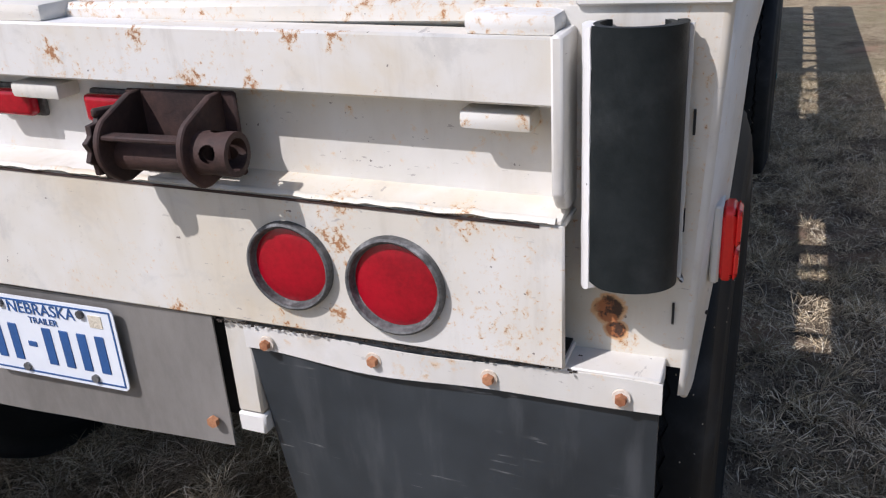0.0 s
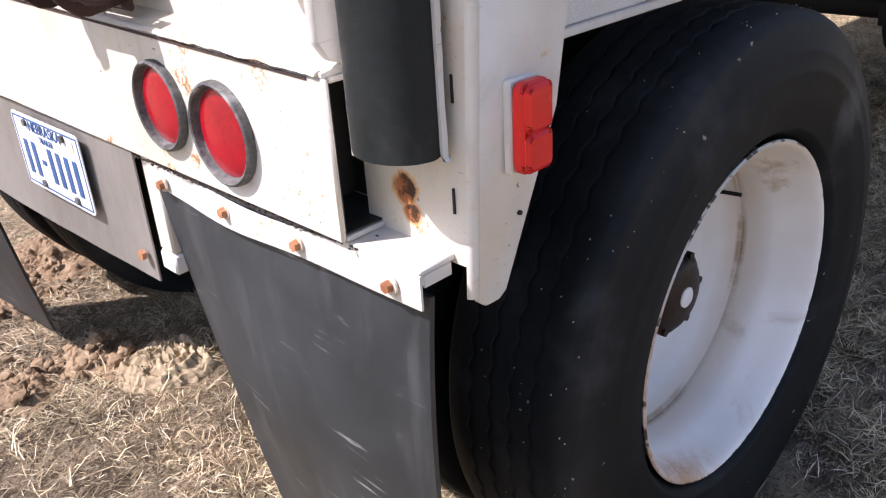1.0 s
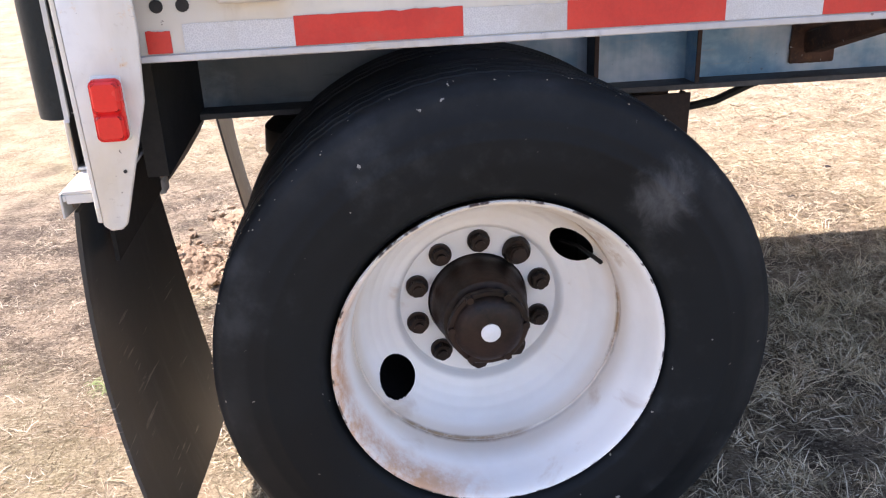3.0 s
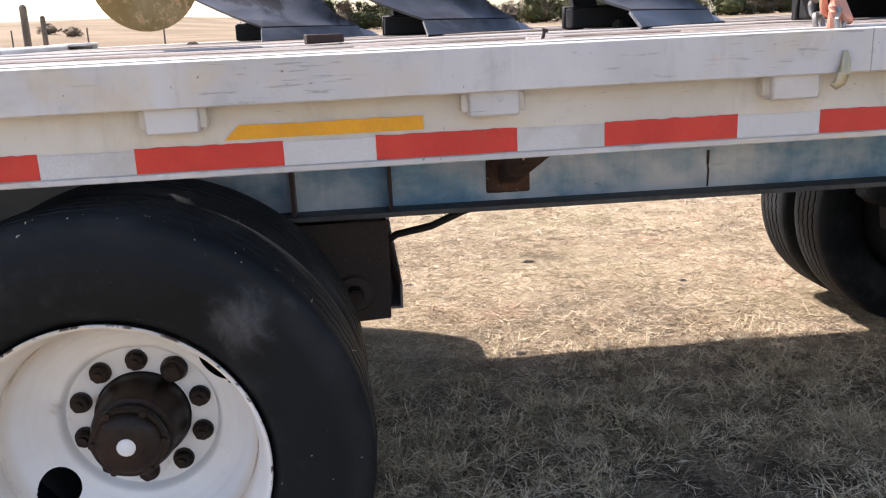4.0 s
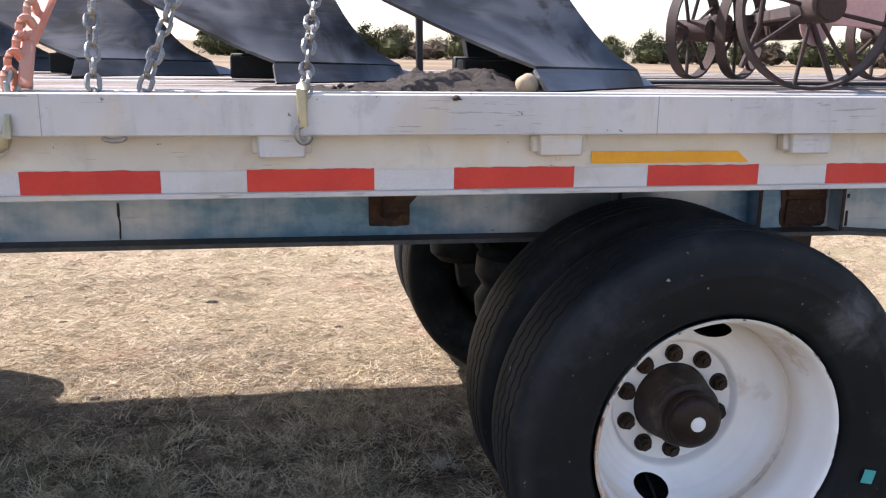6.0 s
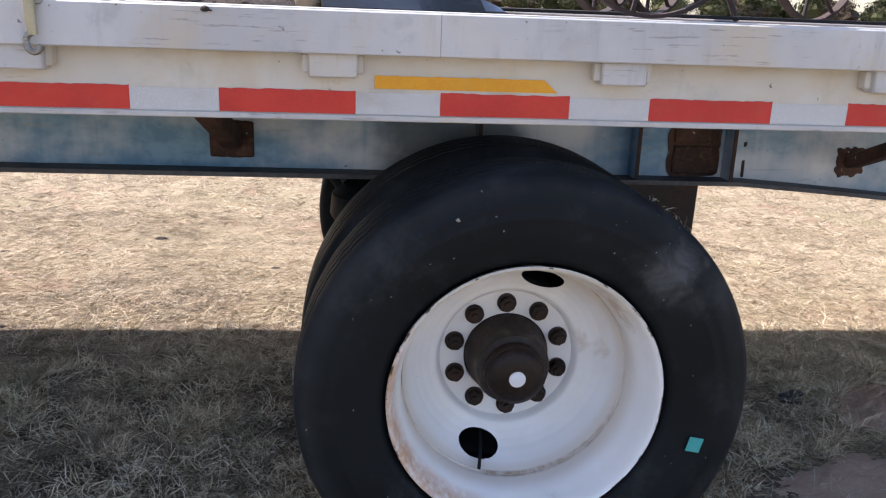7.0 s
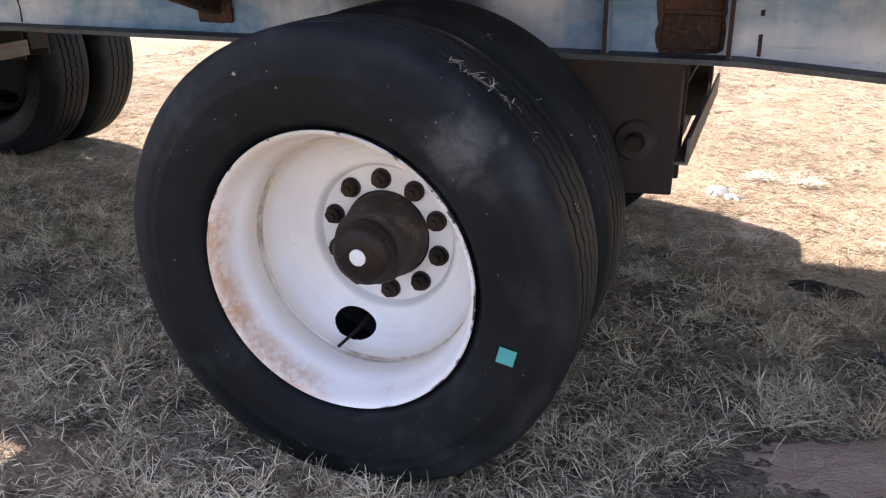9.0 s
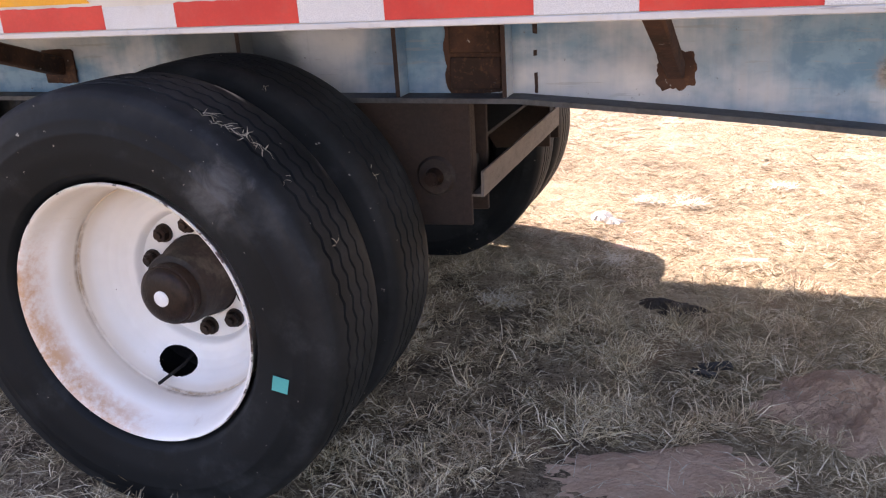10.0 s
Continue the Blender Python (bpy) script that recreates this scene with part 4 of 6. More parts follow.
for x, z, _ in wheel_spots:
    for far in (0, 1):
        y = 0.70 if not far else 2 * MID - 0.70
        part("trailing_arm", bar((x + 0.62, y, 0.66), (x - 0.35, y, z + 0.02), 0.075, 0.10), UNDER, trailer, "dark trailing arm")
        part("air_spring", lathe([(0.0, -0.13), (0.10, -0.13), (0.135, -0.10), (0.14, -0.04), (0.115, 0.0), (0.14, 0.04), (0.135, 0.10), (0.10, 0.13), (0.0, 0.13)], 32), RUBBER, trailer, "black air spring", Matrix.Translation((x - 0.33, y, z + 0.22)) @ Matrix.Rotation(radians(90), 4, "X"))


# ---- rear end ----
YL, YR = 0.122, 2 * MID - 0.122


def bowed(bm):
    """The rear frame is bowed: it rises towards the centre line, its top more than its foot."""
    bmesh.ops.bisect_plane(bm, geom=bm.verts[:] + bm.edges[:] + bm.faces[:], plane_co=(0, MID, 0), plane_no=(0, 1, 0))
    for v in bm.verts:
        v.co.z += 0.025 * (min(v.co.y, 2 * MID - v.co.y) - 0.25) * (0.35 + 0.65 * max(0.0, min(1.0, (v.co.z - 0.894) / 0.2)))
    return bm


body("rear_beam_face", bowed(box(REAR, REAR + 0.008, YL, YR, 0.894, 1.094, 0.003)), WHITE_RUSTY, "white painted face of the rear box beam, rusty at the lamps")
body("rear_beam_floor", bowed(box(REAR + 0.008, REAR + 0.11, YL, YR, 0.894, 0.901, 0.002)), WHITE_RUSTY, "white beam floor plate")
body("rear_beam_top", bowed(box(REAR + 0.008, REAR + 0.11, YL, YR, 1.087, 1.094, 0.002)), WHITE_RUSTY, "white beam top plate")
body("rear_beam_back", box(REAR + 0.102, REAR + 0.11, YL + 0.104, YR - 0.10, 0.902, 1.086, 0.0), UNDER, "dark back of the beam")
# dark sheets inside the beam end put the shade of its hollow into colour
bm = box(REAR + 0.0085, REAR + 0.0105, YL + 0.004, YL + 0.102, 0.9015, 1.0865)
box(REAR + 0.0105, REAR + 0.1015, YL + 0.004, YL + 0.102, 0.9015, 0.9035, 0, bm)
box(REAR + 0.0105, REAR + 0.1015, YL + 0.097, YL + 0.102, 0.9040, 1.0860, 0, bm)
body("beam_lining", bm, UNDER, "dark sheets added for the shade inside the hollow beam")
body("rear_ledge", bowed(extrude([(REAR + 0.001, 1.0945), (REAR + 0.001, 1.099), (-0.652, 1.109), (-0.652, 1.0945)], "y", YL + 0.004, YR - 0.004)), WHITE_RUSTY, "dirty rusty ledge")
def bead(u, v):
    y = YL + 0.01 + (YR - YL - 0.02) * u
    w = noise.noise(Vector((y * 23, 0, 1.0))) + 0.6 * noise.noise(Vector((y * 70, 0, 2.0)))
    return (REAR - 0.0035 + 0.0015 * w + 0.012 * v, y, 1.0925 + 0.0022 * w + 0.0075 * math.sin(math.pi * (0.15 + 0.7 * v)))
body("ledge_bead", bowed(sheet(bead, 420, 5, 0.002)), WHITE_RUSTY, "ragged white weld bead along the ledge")
# dark strip laid on the face in place of the open gap
body("bead_gap", bowed(box(REAR - 0.0012, REAR - 0.0002, YL + 0.03, YR - 0.03, 1.0885, 1.0925)), IRON, "dark strip drawn for the gap under the bead")
body("recess_panel", bowed(box(-0.655, -0.645, YL + 0.01, YR - 0.01, 1.100, 1.3015, 0.0)), WHITE, "dull white recessed panel")
bm = box(REAR, REAR + 0.010, YL + 0.008, YR - 0.008, 1.235, 1.313, 0.003)
box(REAR + 0.010, -0.656, YL + 0.008, YR - 0.008, 1.233, 1.241, 0.002, bm)
body("rail_filler", bowed(box(REAR + 0.012, -0.6405, YL + 0.012, YR - 0.012, 1.302, 1.3105, 0.002)), RAIL_TOP, "white rail top plate with rust flecks")
body("upper_rear_rail", bowed(bm), WHITE_RUSTY, "white upper rear rail with rust runs")
bm = box(-0.640, -0.585, YL, YR, 1.310, 1.345, 0.008)
body("deck_end_rail", bm, RAIL_TOP, "battered white deck end rail")
for far in (0, 1):
    def Y(y): return y if not far else 2 * MID - y
    a, b = sorted((Y(0.122), Y(0.136)))
    out = [(REAR - 0.004, 1.313), (-0.64, 1.313), (-0.64, 1.10), (-0.675, 1.10), (-0.698, 1.108), (REAR - 0.004, 1.13)]
    body("end_gusset", extrude(out, "y", a, b, 0.003), WHITE, "white rounded end gusset")
for y in (0.19, 0.93, 1.5, 2.1):
    bm = box(-0.690, -0.605, y - 0.055, y + 0.055, 1.309, 1.335, 0.010, seg=2)
    body("rail_bracket", bowed(bm), RAIL_TOP, "white welded rail bracket")
for y in (0.208, 0.912, 1.42, 2.1):
    body("rope_hook", bowed(rough_up(box(-0.70, -0.652, y - 0.045, y + 0.045, 1.200, 1.224, 0.008, seg=2), 0.001, 20)), WHITE_RUSTY, "white rope hook with rust")
# crumbs of dark scale and dirt packed in the joints of the rear beam
rr = random.Random(12)
bm = None
for i in range(230):
    y = rr.uniform(YL, 0.66) if i < 200 else rr.uniform(0.10, 0.121)
    x = REAR + rr.uniform(0.0025, 0.006) if i < 200 else rr.uniform(REAR + 0.002, -0.648)
    s, z = rr.uniform(0.0004, 0.0014), (0.8915 if i < 200 else 0.889) + rr.uniform(-0.003, 0.002)
    bm = joined(bm, box(x - s, x + s, y - s * 1.8, y + s * 1.8, z - s * 0.7, z + s * 0.7, 0.0)) if bm else box(x - s, x + s, y - s * 1.8, y + s * 1.8, z - s * 0.7, z + s * 0.7, 0.0)
tagged(body("joint_dirt", rough_up(bm, 0.0012, 140, 4.0), SOIL, "dark crumbs of dirt in the joint", smooth=0), "dark crumbs of dirt in the joint", kind="stuff")
# round stop lamps
def round_lamp(y, z, r):
    m = Matrix.Translation((REAR, y, z)) @ Matrix.Rotation(radians(-90), 4, "Z")
    lamp = body("stop_lamp", lathe([(r, 0.0), (r, -0.007), (r * 0.985, -0.011), (r * 0.94, -0.0130), (r * 0.90, -0.0115), (r * 0.86, -0.0015), (r * 0.80, -0.0008)], 56), GROMMET, "round lamp in a worn grey grommet", m)
    part("lens", lathe([(0.0, -0.0070), (r * 0.30, -0.0065), (r * 0.55, -0.0052), (r * 0.72, -0.0034), (r * 0.835, -0.0012)], 56), LENS, lamp, "dark red domed lens")
for y in (0.507, 0.349, 2 * MID - 0.507, 2 * MID - 0.349):
    round_lamp(y, 0.999 if abs(y - MID) < 0.7 else 0.987, 0.066 if abs(y - MID) < 0.7 else 0.071)
# three small clearance lamps in the recess
for y in (0.794, 0.983, 1.172):
    lamp = body("clearance_lamp", bowed(box(-0.666, -0.6555, y - 0.049, y + 0.049, 1.164, 1.213, 0.006, seg=2)), GROMMET, "small red clearance lamp")
    part("lens", bowed(box(-0.688, -0.666, y - 0.043, y + 0.043, 1.168, 1.209, 0.009, seg=3)), LENS, lamp, "red lens")
# licence panel and plate
body("licence_panel", rough_up(sheet(lambda u, v: (REAR + 0.006 + 0.004 * math.sin(3 * u), 0.665 + 0.97 * u, 0.895 - (0.235 + 0.02 * math.sin(2.4 * u)) * v), 20, 6, 0.003), 0.0015, 7), ALU, "bent grey sheet-metal licence panel")
for y, z in ((0.692, 0.706), (1.60, 0.70)):
    body("panel_bolt", rod((REAR, y, z), (REAR - 0.008, y, z), 0.010, seg=6), BOLT, "rusted bolt")
PX, PY0, PY1, PZ0, PZ1 = REAR - 0.004, 0.847, 1.152, 0.735, 0.887
plate = body("licence_plate", extrude([(cy + 0.012 * math.cos(q), cz + 0.012 * math.sin(q)) for cy, cz, a0 in ((PY1 - 0.012, PZ1 - 0.012, 0), (PY0 + 0.012, PZ1 - 0.012, 90), (PY0 + 0.012, PZ0 + 0.012, 180), (PY1 - 0.012, PZ0 + 0.012, 270)) for q in np.radians(np.linspace(a0, a0 + 90, 6))], "x", PX - 0.002, PX), PLATE, "white licence plate with blue border and lettering")
bm = None
for a, b, c, d in ((PY0 + 0.006, PY1 - 0.006, PZ0 + 0.006, PZ0 + 0.009), (PY0 + 0.006, PY1 - 0.006, PZ1 - 0.009, PZ1 - 0.006), (PY0 + 0.006, PY0 + 0.009, PZ0 + 0.009, PZ1 - 0.009), (PY1 - 0.009, PY1 - 0.006, PZ0 + 0.009, PZ1 - 0.009)):
    bm = box(PX - 0.0028, PX - 0.002, a, b, c, d, 0, bm)
part("border", bm, INK, plate)
# the number stands as plain bars
for i in range(7):
    y = PY1 - 0.040 - i * 0.0375
    z0, z1 = (PZ0 + 0.028, PZ0 + 0.098) if i != 2 else (PZ0 + 0.058, PZ0 + 0.068)
    part("number_bar", box(PX - 0.0032, PX - 0.002, y - 0.0095, y + 0.0095, z0, z1, 0.001), INK, plate)
def lettering(text, y, z, size, parent):
    cu = bpy.data.curves.new("lettering", "FONT")
    cu.body, cu.size, cu.align_x, cu.extrude = text, size, "CENTER", 0.0004
    tmp = new("lettering", cu)
    me = bpy.data.meshes.new_from_object(tmp.evaluated_get(bpy.context.evaluated_depsgraph_get()))
    bpy.data.objects.remove(tmp)
    me.materials.clear()
    me.materials.append(INK)
    ob = new("lettering", me)
    ob.parent = parent
    ob.matrix_basis = Matrix.Translation((PX - 0.0030, y, z)) @ Matrix(((0, 0, -1, 0), (-1, 0, 0, 0), (0, 1, 0, 0), (0, 0, 0, 1)))
    return ob
lettering("NEBRASKA", 1.0, PZ0 + 0.122, 0.030, plate)
lettering("TRAILER", 1.0, PZ0 + 0.105, 0.017, plate)
part("sticker", box(PX - 0.003, PX - 0.002, PY0 + 0.026, PY0 + 0.052, PZ1 - 0.038, PZ1 - 0.016), STRAW, plate, "pale expiry sticker")
for y, z in ((PY0 + 0.066, PZ1 - 0.016), (PY1 - 0.066, PZ1 - 0.016), (PY0 + 0.066, PZ0 + 0.016), (PY1 - 0.09, PZ0 + 0.016)):
    part("screw", rod((PX - 0.0015, y, z), (PX - 0.007, y, z), 0.0075, seg=8), GROMMET, plate, "dull screw")
# stub leg beside the panel
for y in (0.628, 2 * MID - 0.628):
    body("stub_leg", box(REAR + 0.012, REAR + 0.05, y - 0.023, y + 0.023, 0.725, 0.8935, 0.004), CREAM, "cream painted stub leg")
    body("stub_foot", rough_up(box(REAR + 0.010, REAR + 0.052, y - 0.025, y + 0.025, 0.688, 0.7235, 0.004), 0.001, 30), WHITE_RUSTY, "chipped stub foot")

# corner posts, half-round bumpers, mud flaps, marker lamps
for far in (0, 1):
    def Y(y): return y if not far else 2 * MID - y
    def ybox(x0, x1, a, b, z0, z1, bev=0.0, bm=None, seg=1): return box(x0, x1, min(Y(a), Y(b)), max(Y(a), Y(b)), z0, z1, bev, bm, seg)
    def leaning(bm):
        for v in bm.verts:
            v.co.y += (-1 if not far else 1) * 0.020 * max(0.0, min(1.0, (v.co.x + 0.634) / 0.12)) * (abs(v.co.y - MID) > MID + 0.02)
            k = max(0.0, min(1.0, (0.05 - (v.co.y if not far else 2 * MID - v.co.y)) / 0.08))
            v.co.y += (-1 if not far else 1) * 0.055 * (v.co.z - 1.10) * k
        return bm
    # side plate and back plate are one bent sheet with a rounded corner
    side = [(-0.634, 1.345), (-0.515, 1.345), (-0.515, 1.155), (-0.525, 1.045), (-0.592, 0.834), (-0.603, 0.824), (-0.622, 0.822), (-0.634, 0.832)]
    body("corner_post", leaning(extrude(side, "y", *sorted((Y(-0.036), Y(-0.027))), 0.002)), WHITE, "white corner post side plate")
    bend = [(-0.634 - 0.010 * math.sin(a), -0.026 - 0.010 * math.cos(a)) for a in np.linspace(0.0, math.pi / 2, 7)]
    bend += [(-0.636 - 0.001 * math.sin(a), -0.026 - 0.001 * math.cos(a)) for a in np.linspace(math.pi / 2, 0.0, 4)]
    bm = extrude([(x, Y(y)) for x, y in bend], "z", 0.838, 1.343)
    body("post_bend", leaning(bm), WHITE_RUSTY, "rounded white corner of the post")
    body("post_back_plate", leaning(ybox(-0.644, -0.636, -0.026, 0.150, 0.880, 1.335, 0.0)), WHITE_RUSTY, "white post back plate with rust blotch")
    body("post_top", leaning(ybox(-0.652, -0.515, -0.036, 0.122, 1.335, 1.3465, 0.003)), WHITE, "white post cap")
    body("post_bolt", rod((-0.577, Y(-0.0395), 0.930), (-0.577, Y(-0.0345), 0.930), 0.003, seg=8), UNDER, "small dark hole") if not far else None
    bm = ybox(-0.700, -0.638, 0.003, 0.150, 0.884, 0.892, 0.002)
    ybox(-0.700, -0.694, 0.003, 0.150, 0.872, 0.884, 0.001, bm)
    ybox(-0.694, -0.650, 0.003, 0.007, 0.868, 0.884, 0.001, bm)
    body("post_shelf", bm, WHITE, "white bent shelf")
    for z in (0.958, 1.085, 1.205):
        body("slot", ybox(-0.6462, -0.6445, -0.0102 - 0.05 * (z - 1.1), -0.0072 - 0.05 * (z - 1.1), z - 0.015, z + 0.015), UNDER, "dark slot")
    # half tube, convex to the rear, wrapped over a white painted pipe whose edges show
    def shell(r0, r1, a0, a1, z0, z1, n=28, ragged=0.0):
        bm = bmesh.new()
        rows = []
        for q in range(41):
            v, row = q / 40, []
            for i in range(n + 1):
                u = i / n
                lo = a0 + ragged * (noise.noise(Vector((v * 9, 1.0, far))) + 0.6 * noise.noise(Vector((v * 31, 2.0, far))))
                hi = a1 + ragged * (noise.noise(Vector((v * 9, 5.0, far))) + 0.6 * noise.noise(Vector((v * 31, 6.0, far))))
                a = radians(lo + (hi - lo) * u)
                z = z1 + (z0 + 0.02 * max(0.0, abs(u - 0.5) * 2 - 0.75) - z1) * v
                row.append([bm.verts.new((-0.672 - 0.82 * r * math.cos(a), Y(0.0515 + r * math.sin(a)), z)) for r in (r0, r1)])
            rows.append(row)
        for p, q in zip(rows, rows[1:]):
            for i in range(n):
                bm.faces.new((p[i][1], p[i + 1][1], q[i + 1][1], q[i][1]))
                bm.faces.new((p[i][0], q[i][0], q[i + 1][0], p[i + 1][0]))
            for i in (0, n):
                bm.faces.new((p[i][0], p[i][1], q[i][1], q[i][0]))
        for row in (rows[0], rows[-1]):
            for i in range(n):
                bm.faces.new((row[i][0], row[i + 1][0], row[i + 1][1], row[i][1]))
        bmesh.ops.recalc_face_normals(bm, faces=bm.faces[:])
        return bm
    bumper = body("half_round_bumper", shell(0.046, 0.0575, -112, 46, 1.015, 1.322, ragged=2.0), PIPE, "thick black half-round rubber bumper")
    part("inner_wall", shell(0.0385, 0.0455, -132, 132, 1.021, 1.3205), PIPE, bumper, "black inner wall of the thick rubber")
    part("paint_edge", shell(0.046, 0.0578, 47.5, 112, 1.005, 1.320, 12, 2.0), CHALK, bumper, "white chipped paint along the tube")
    for x0, x1, y0, y1, z0 in ((-0.665, -0.657, -0.0095, 0.001, 1.012),):
        bm = bmesh.new()
        rows = []
        for q in range(31):
            v = q / 30
            wob = 0.0012 * noise.noise(Vector((v * 12, y0 * 50, far))) + 0.0008 * noise.noise(Vector((v * 40, y0 * 50, far)))
            end = 0.014 * max(0.0, (v - 0.93) / 0.07) ** 2
            z = 1.318 + (z0 - 1.318) * v
            rows.append([bm.verts.new((x, Y(y), z)) for x, y in ((x0, y0 + wob), (x0, y1 + wob - end), (x1, y1 + wob - end), (x1, y0 + wob))])
        for p, q in zip(rows, rows[1:]):
            for i in range(4):
                bm.faces.new((p[i], p[(i + 1) % 4], q[(i + 1) % 4], q[i]))
        bm.faces.new(rows[0])
        bm.faces.new(rows[-1][::-1])
        bmesh.ops.recalc_face_normals(bm, faces=bm.faces[:])
        part("pipe_flange", bm, WHITE, bumper, "white chipped flange beside the rubber")
    # strap, bolts, flap
    def strap(u, v):
        y = 0.0 + 0.612 * u
        return (-0.7035 + 0.003 * math.sin(9 * u), Y(y), 0.884 - 0.043 * v + 0.0035 * math.sin(7 * u + 1) - 0.004 * v * math.sin(11 * u))
    body("flap_strap", sheet(strap, 30, 2, 0.003), WHITE, "wavy white painted flap strap")
    for y in (0.050, 0.226, 0.397, 0.573):
        bolt = body("strap_bolt", rod((-0.7055, Y(y), 0.861), (-0.714, Y(y), 0.861), 0.0085, 0.0075, seg=6), BOLT, "rusty hex bolt")
        part("washer", rod((-0.703, Y(y), 0.861), (-0.7065, Y(y), 0.861), 0.0125, 0.012, seg=20), WASHER, bolt, "pale washer")
    # dark strip added for the shade in the gap between strap and beam
    body("flap_top", ybox(-0.7005, -0.6945, 0.152, 0.606, 0.868, 0.8935), FLAP, "dark strip set in the shaded gap over the strap")
    def flap(u, v):
        v *= 1.14
        y = 0.005 + (0.602 - 0.03 * v) * u
        outer = -0.686 - 0.10 * v * (0.75 - v)
        inner = -0.699 + 0.072 * v + 0.02 * v * v
        x = outer + (inner - outer) * u - 0.012 * math.sin(3.1 * u) * math.sin(3.1 * v)
        return (x, Y(y), 0.852 - 0.665 * v)
    body("mud_flap", sheet(flap, 16, 24, 0.008), FLAP, "scuffed black rubber mud flap")
    # side marker
    mk = body("marker_lamp", ybox(-0.604, -0.554, -0.0500, -0.0385, 0.985, 1.090, 0.003), CREAM, "side marker lamp on a cream base")
    def rounded(cx, cz, hx, hz, r):
        return [(cx + sx * (hx - r) + r * math.cos(a), cz + sz * (hz - r) + r * math.sin(a)) for sx, sz, a0 in ((1, 1, 0), (-1, 1, 90), (-1, -1, 180), (1, -1, 270)) for a in np.radians(np.linspace(a0, a0 + 90, 6))]
    bm = extrude(rounded(-0.579, 1.037, 0.0245, 0.050, 0.011), "y", *sorted((Y(-0.066), Y(-0.0500))), 0.004)
    joined(bm, extrude(rounded(-0.579, 1.059, 0.0225, 0.026, 0.009), "y", *sorted((Y(-0.0725), Y(-0.0635))), 0.005))
    joined(bm, extrude(rounded(-0.579, 1.011, 0.0225, 0.022, 0.009), "y", *sorted((Y(-0.0720), Y(-0.0635))), 0.005))
    part("lens", bm, MARK, mk, "orange-red ribbed lens")

# winch on the rear rail
winch = body("winch", box(-0.700, -0.692, 0.565, 0.745, 1.122, 1.237, 0.003), WINCH, "rusted maroon strap winch bolted under the rear rail")
WX, WZ = -0.757, 1.175
def cheek(y):
    out = [(-0.692, 1.237), (-0.722, 1.237), (-0.760, 1.222)]
    out += [(WX - 0.042 * math.cos(a), WZ - 0.046 * math.sin(a)) for a in np.linspace(-1.0, 0.9, 12)]
    out += [(-0.765, 1.124), (-0.748, 1.122), (-0.708, 1.130), (-0.692, 1.134)]
    return extrude(out, "y", y - 0.005, y + 0.005, 0.002)
for y in (0.590, 0.722):
    part("cheek", cheek(y), WINCH, winch, "rusted cheek plate")
part("drum", rod((WX + 0.004, 0.592, WZ - 0.014), (WX + 0.004, 0.720, WZ - 0.014), 0.021, seg=24), WINCH, winch, "winch drum")
part("drum_bar", box(WX - 0.034, WX - 0.012, 0.592, 0.720, WZ + 0.014, WZ + 0.021, 0.002), WINCH, winch, "flat drum slot bar")
# socket head: a tube with round bar holes through its wall
N, M = 160, 48
bm = bmesh.new()
ring = lambda r: [[bm.verts.new((r * math.cos(2 * math.pi * i / N), -0.056 * j / M, r * math.sin(2 * math.pi * i / N))) for j in range(M + 1)] for i in range(N)]
outer, inner = ring(0.029), ring(0.021)
def holed(a, y):
    return any(math.hypot(((a - h + math.pi) % (2 * math.pi) - math.pi) * 0.029, y + 0.030) < 0.012 for h in (radians(165), radians(75), radians(255), radians(345)))
for i in range(N):
    for j in range(M):
        if holed(2 * math.pi * (i + 0.5) / N, -0.056 * (j + 0.5) / M):
            continue
        k = (i + 1) % N
        bm.faces.new((outer[i][j], outer[k][j], outer[k][j + 1], outer[i][j + 1]))
        bm.faces.new((inner[i][j], inner[i][j + 1], inner[k][j + 1], inner[k][j]))
for i in range(N):
    k = (i + 1) % N
    bm.faces.new((outer[i][M], outer[k][M], inner[k][M], inner[i][M]))
part("socket_head", bm, WINCH, winch, "winch bar socket head", Matrix.Translation((WX, 0.588, WZ - 0.004)))
gear = [(WX + (0.048 if i % 2 else 0.040) * math.cos(i * math.pi / 12), WZ + (0.048 if i % 2 else 0.040) * math.sin(i * math.pi / 12)) for i in range(24)]
part("ratchet", extrude(gear, "y", 0.730, 0.739, 0.001), WINCH, winch, "toothed ratchet wheel")
part("pawl", bar((-0.700, 0.735, 1.214), (WX - 0.02, 0.735, 1.222), 0.010, 0.012), WINCH, winch)


# ---- load on the deck ----
DECK = 1.323


def deck_z(x):
    return DECK + 0.0075 * x


plough = thing("moldboard_plough", "five-bottom moldboard plough of scoured grey steel lying on the deck", "plough", (2.0, 0.9, deck_z(2.0)))


def on(thing_ob, name, bm, material, label=""):
    """A part given in world places, under a thing that stands elsewhere."""
    return part(name, bm, material, thing_ob, label, Matrix.Translation(-Vector(thing_ob.location)))


def along(points, t):
    """A smooth place on a line of few places."""
    t = max(0.0, min(1.0, t)) * (len(points) - 1)
    i = min(int(t), len(points) - 2)
    p = [Vector(points[max(0, min(len(points) - 1, k))]) for k in (i - 1, i, i + 1, i + 2)]
    f = t - i
    return 0.5 * (2 * p[1] + (p[2] - p[0]) * f + (2 * p[0] - 5 * p[1] + 4 * p[2] - p[3]) * f * f + (3 * p[1] - p[0] - 3 * p[2] + p[3]) * f ** 3)


SHIN = [(0.370, 0.405, 0.045), (0.275, 0.385, 0.10), (0.20, 0.42, 0.19), (0.15, 0.53, 0.31), (0.14, 0.70, 0.46)]
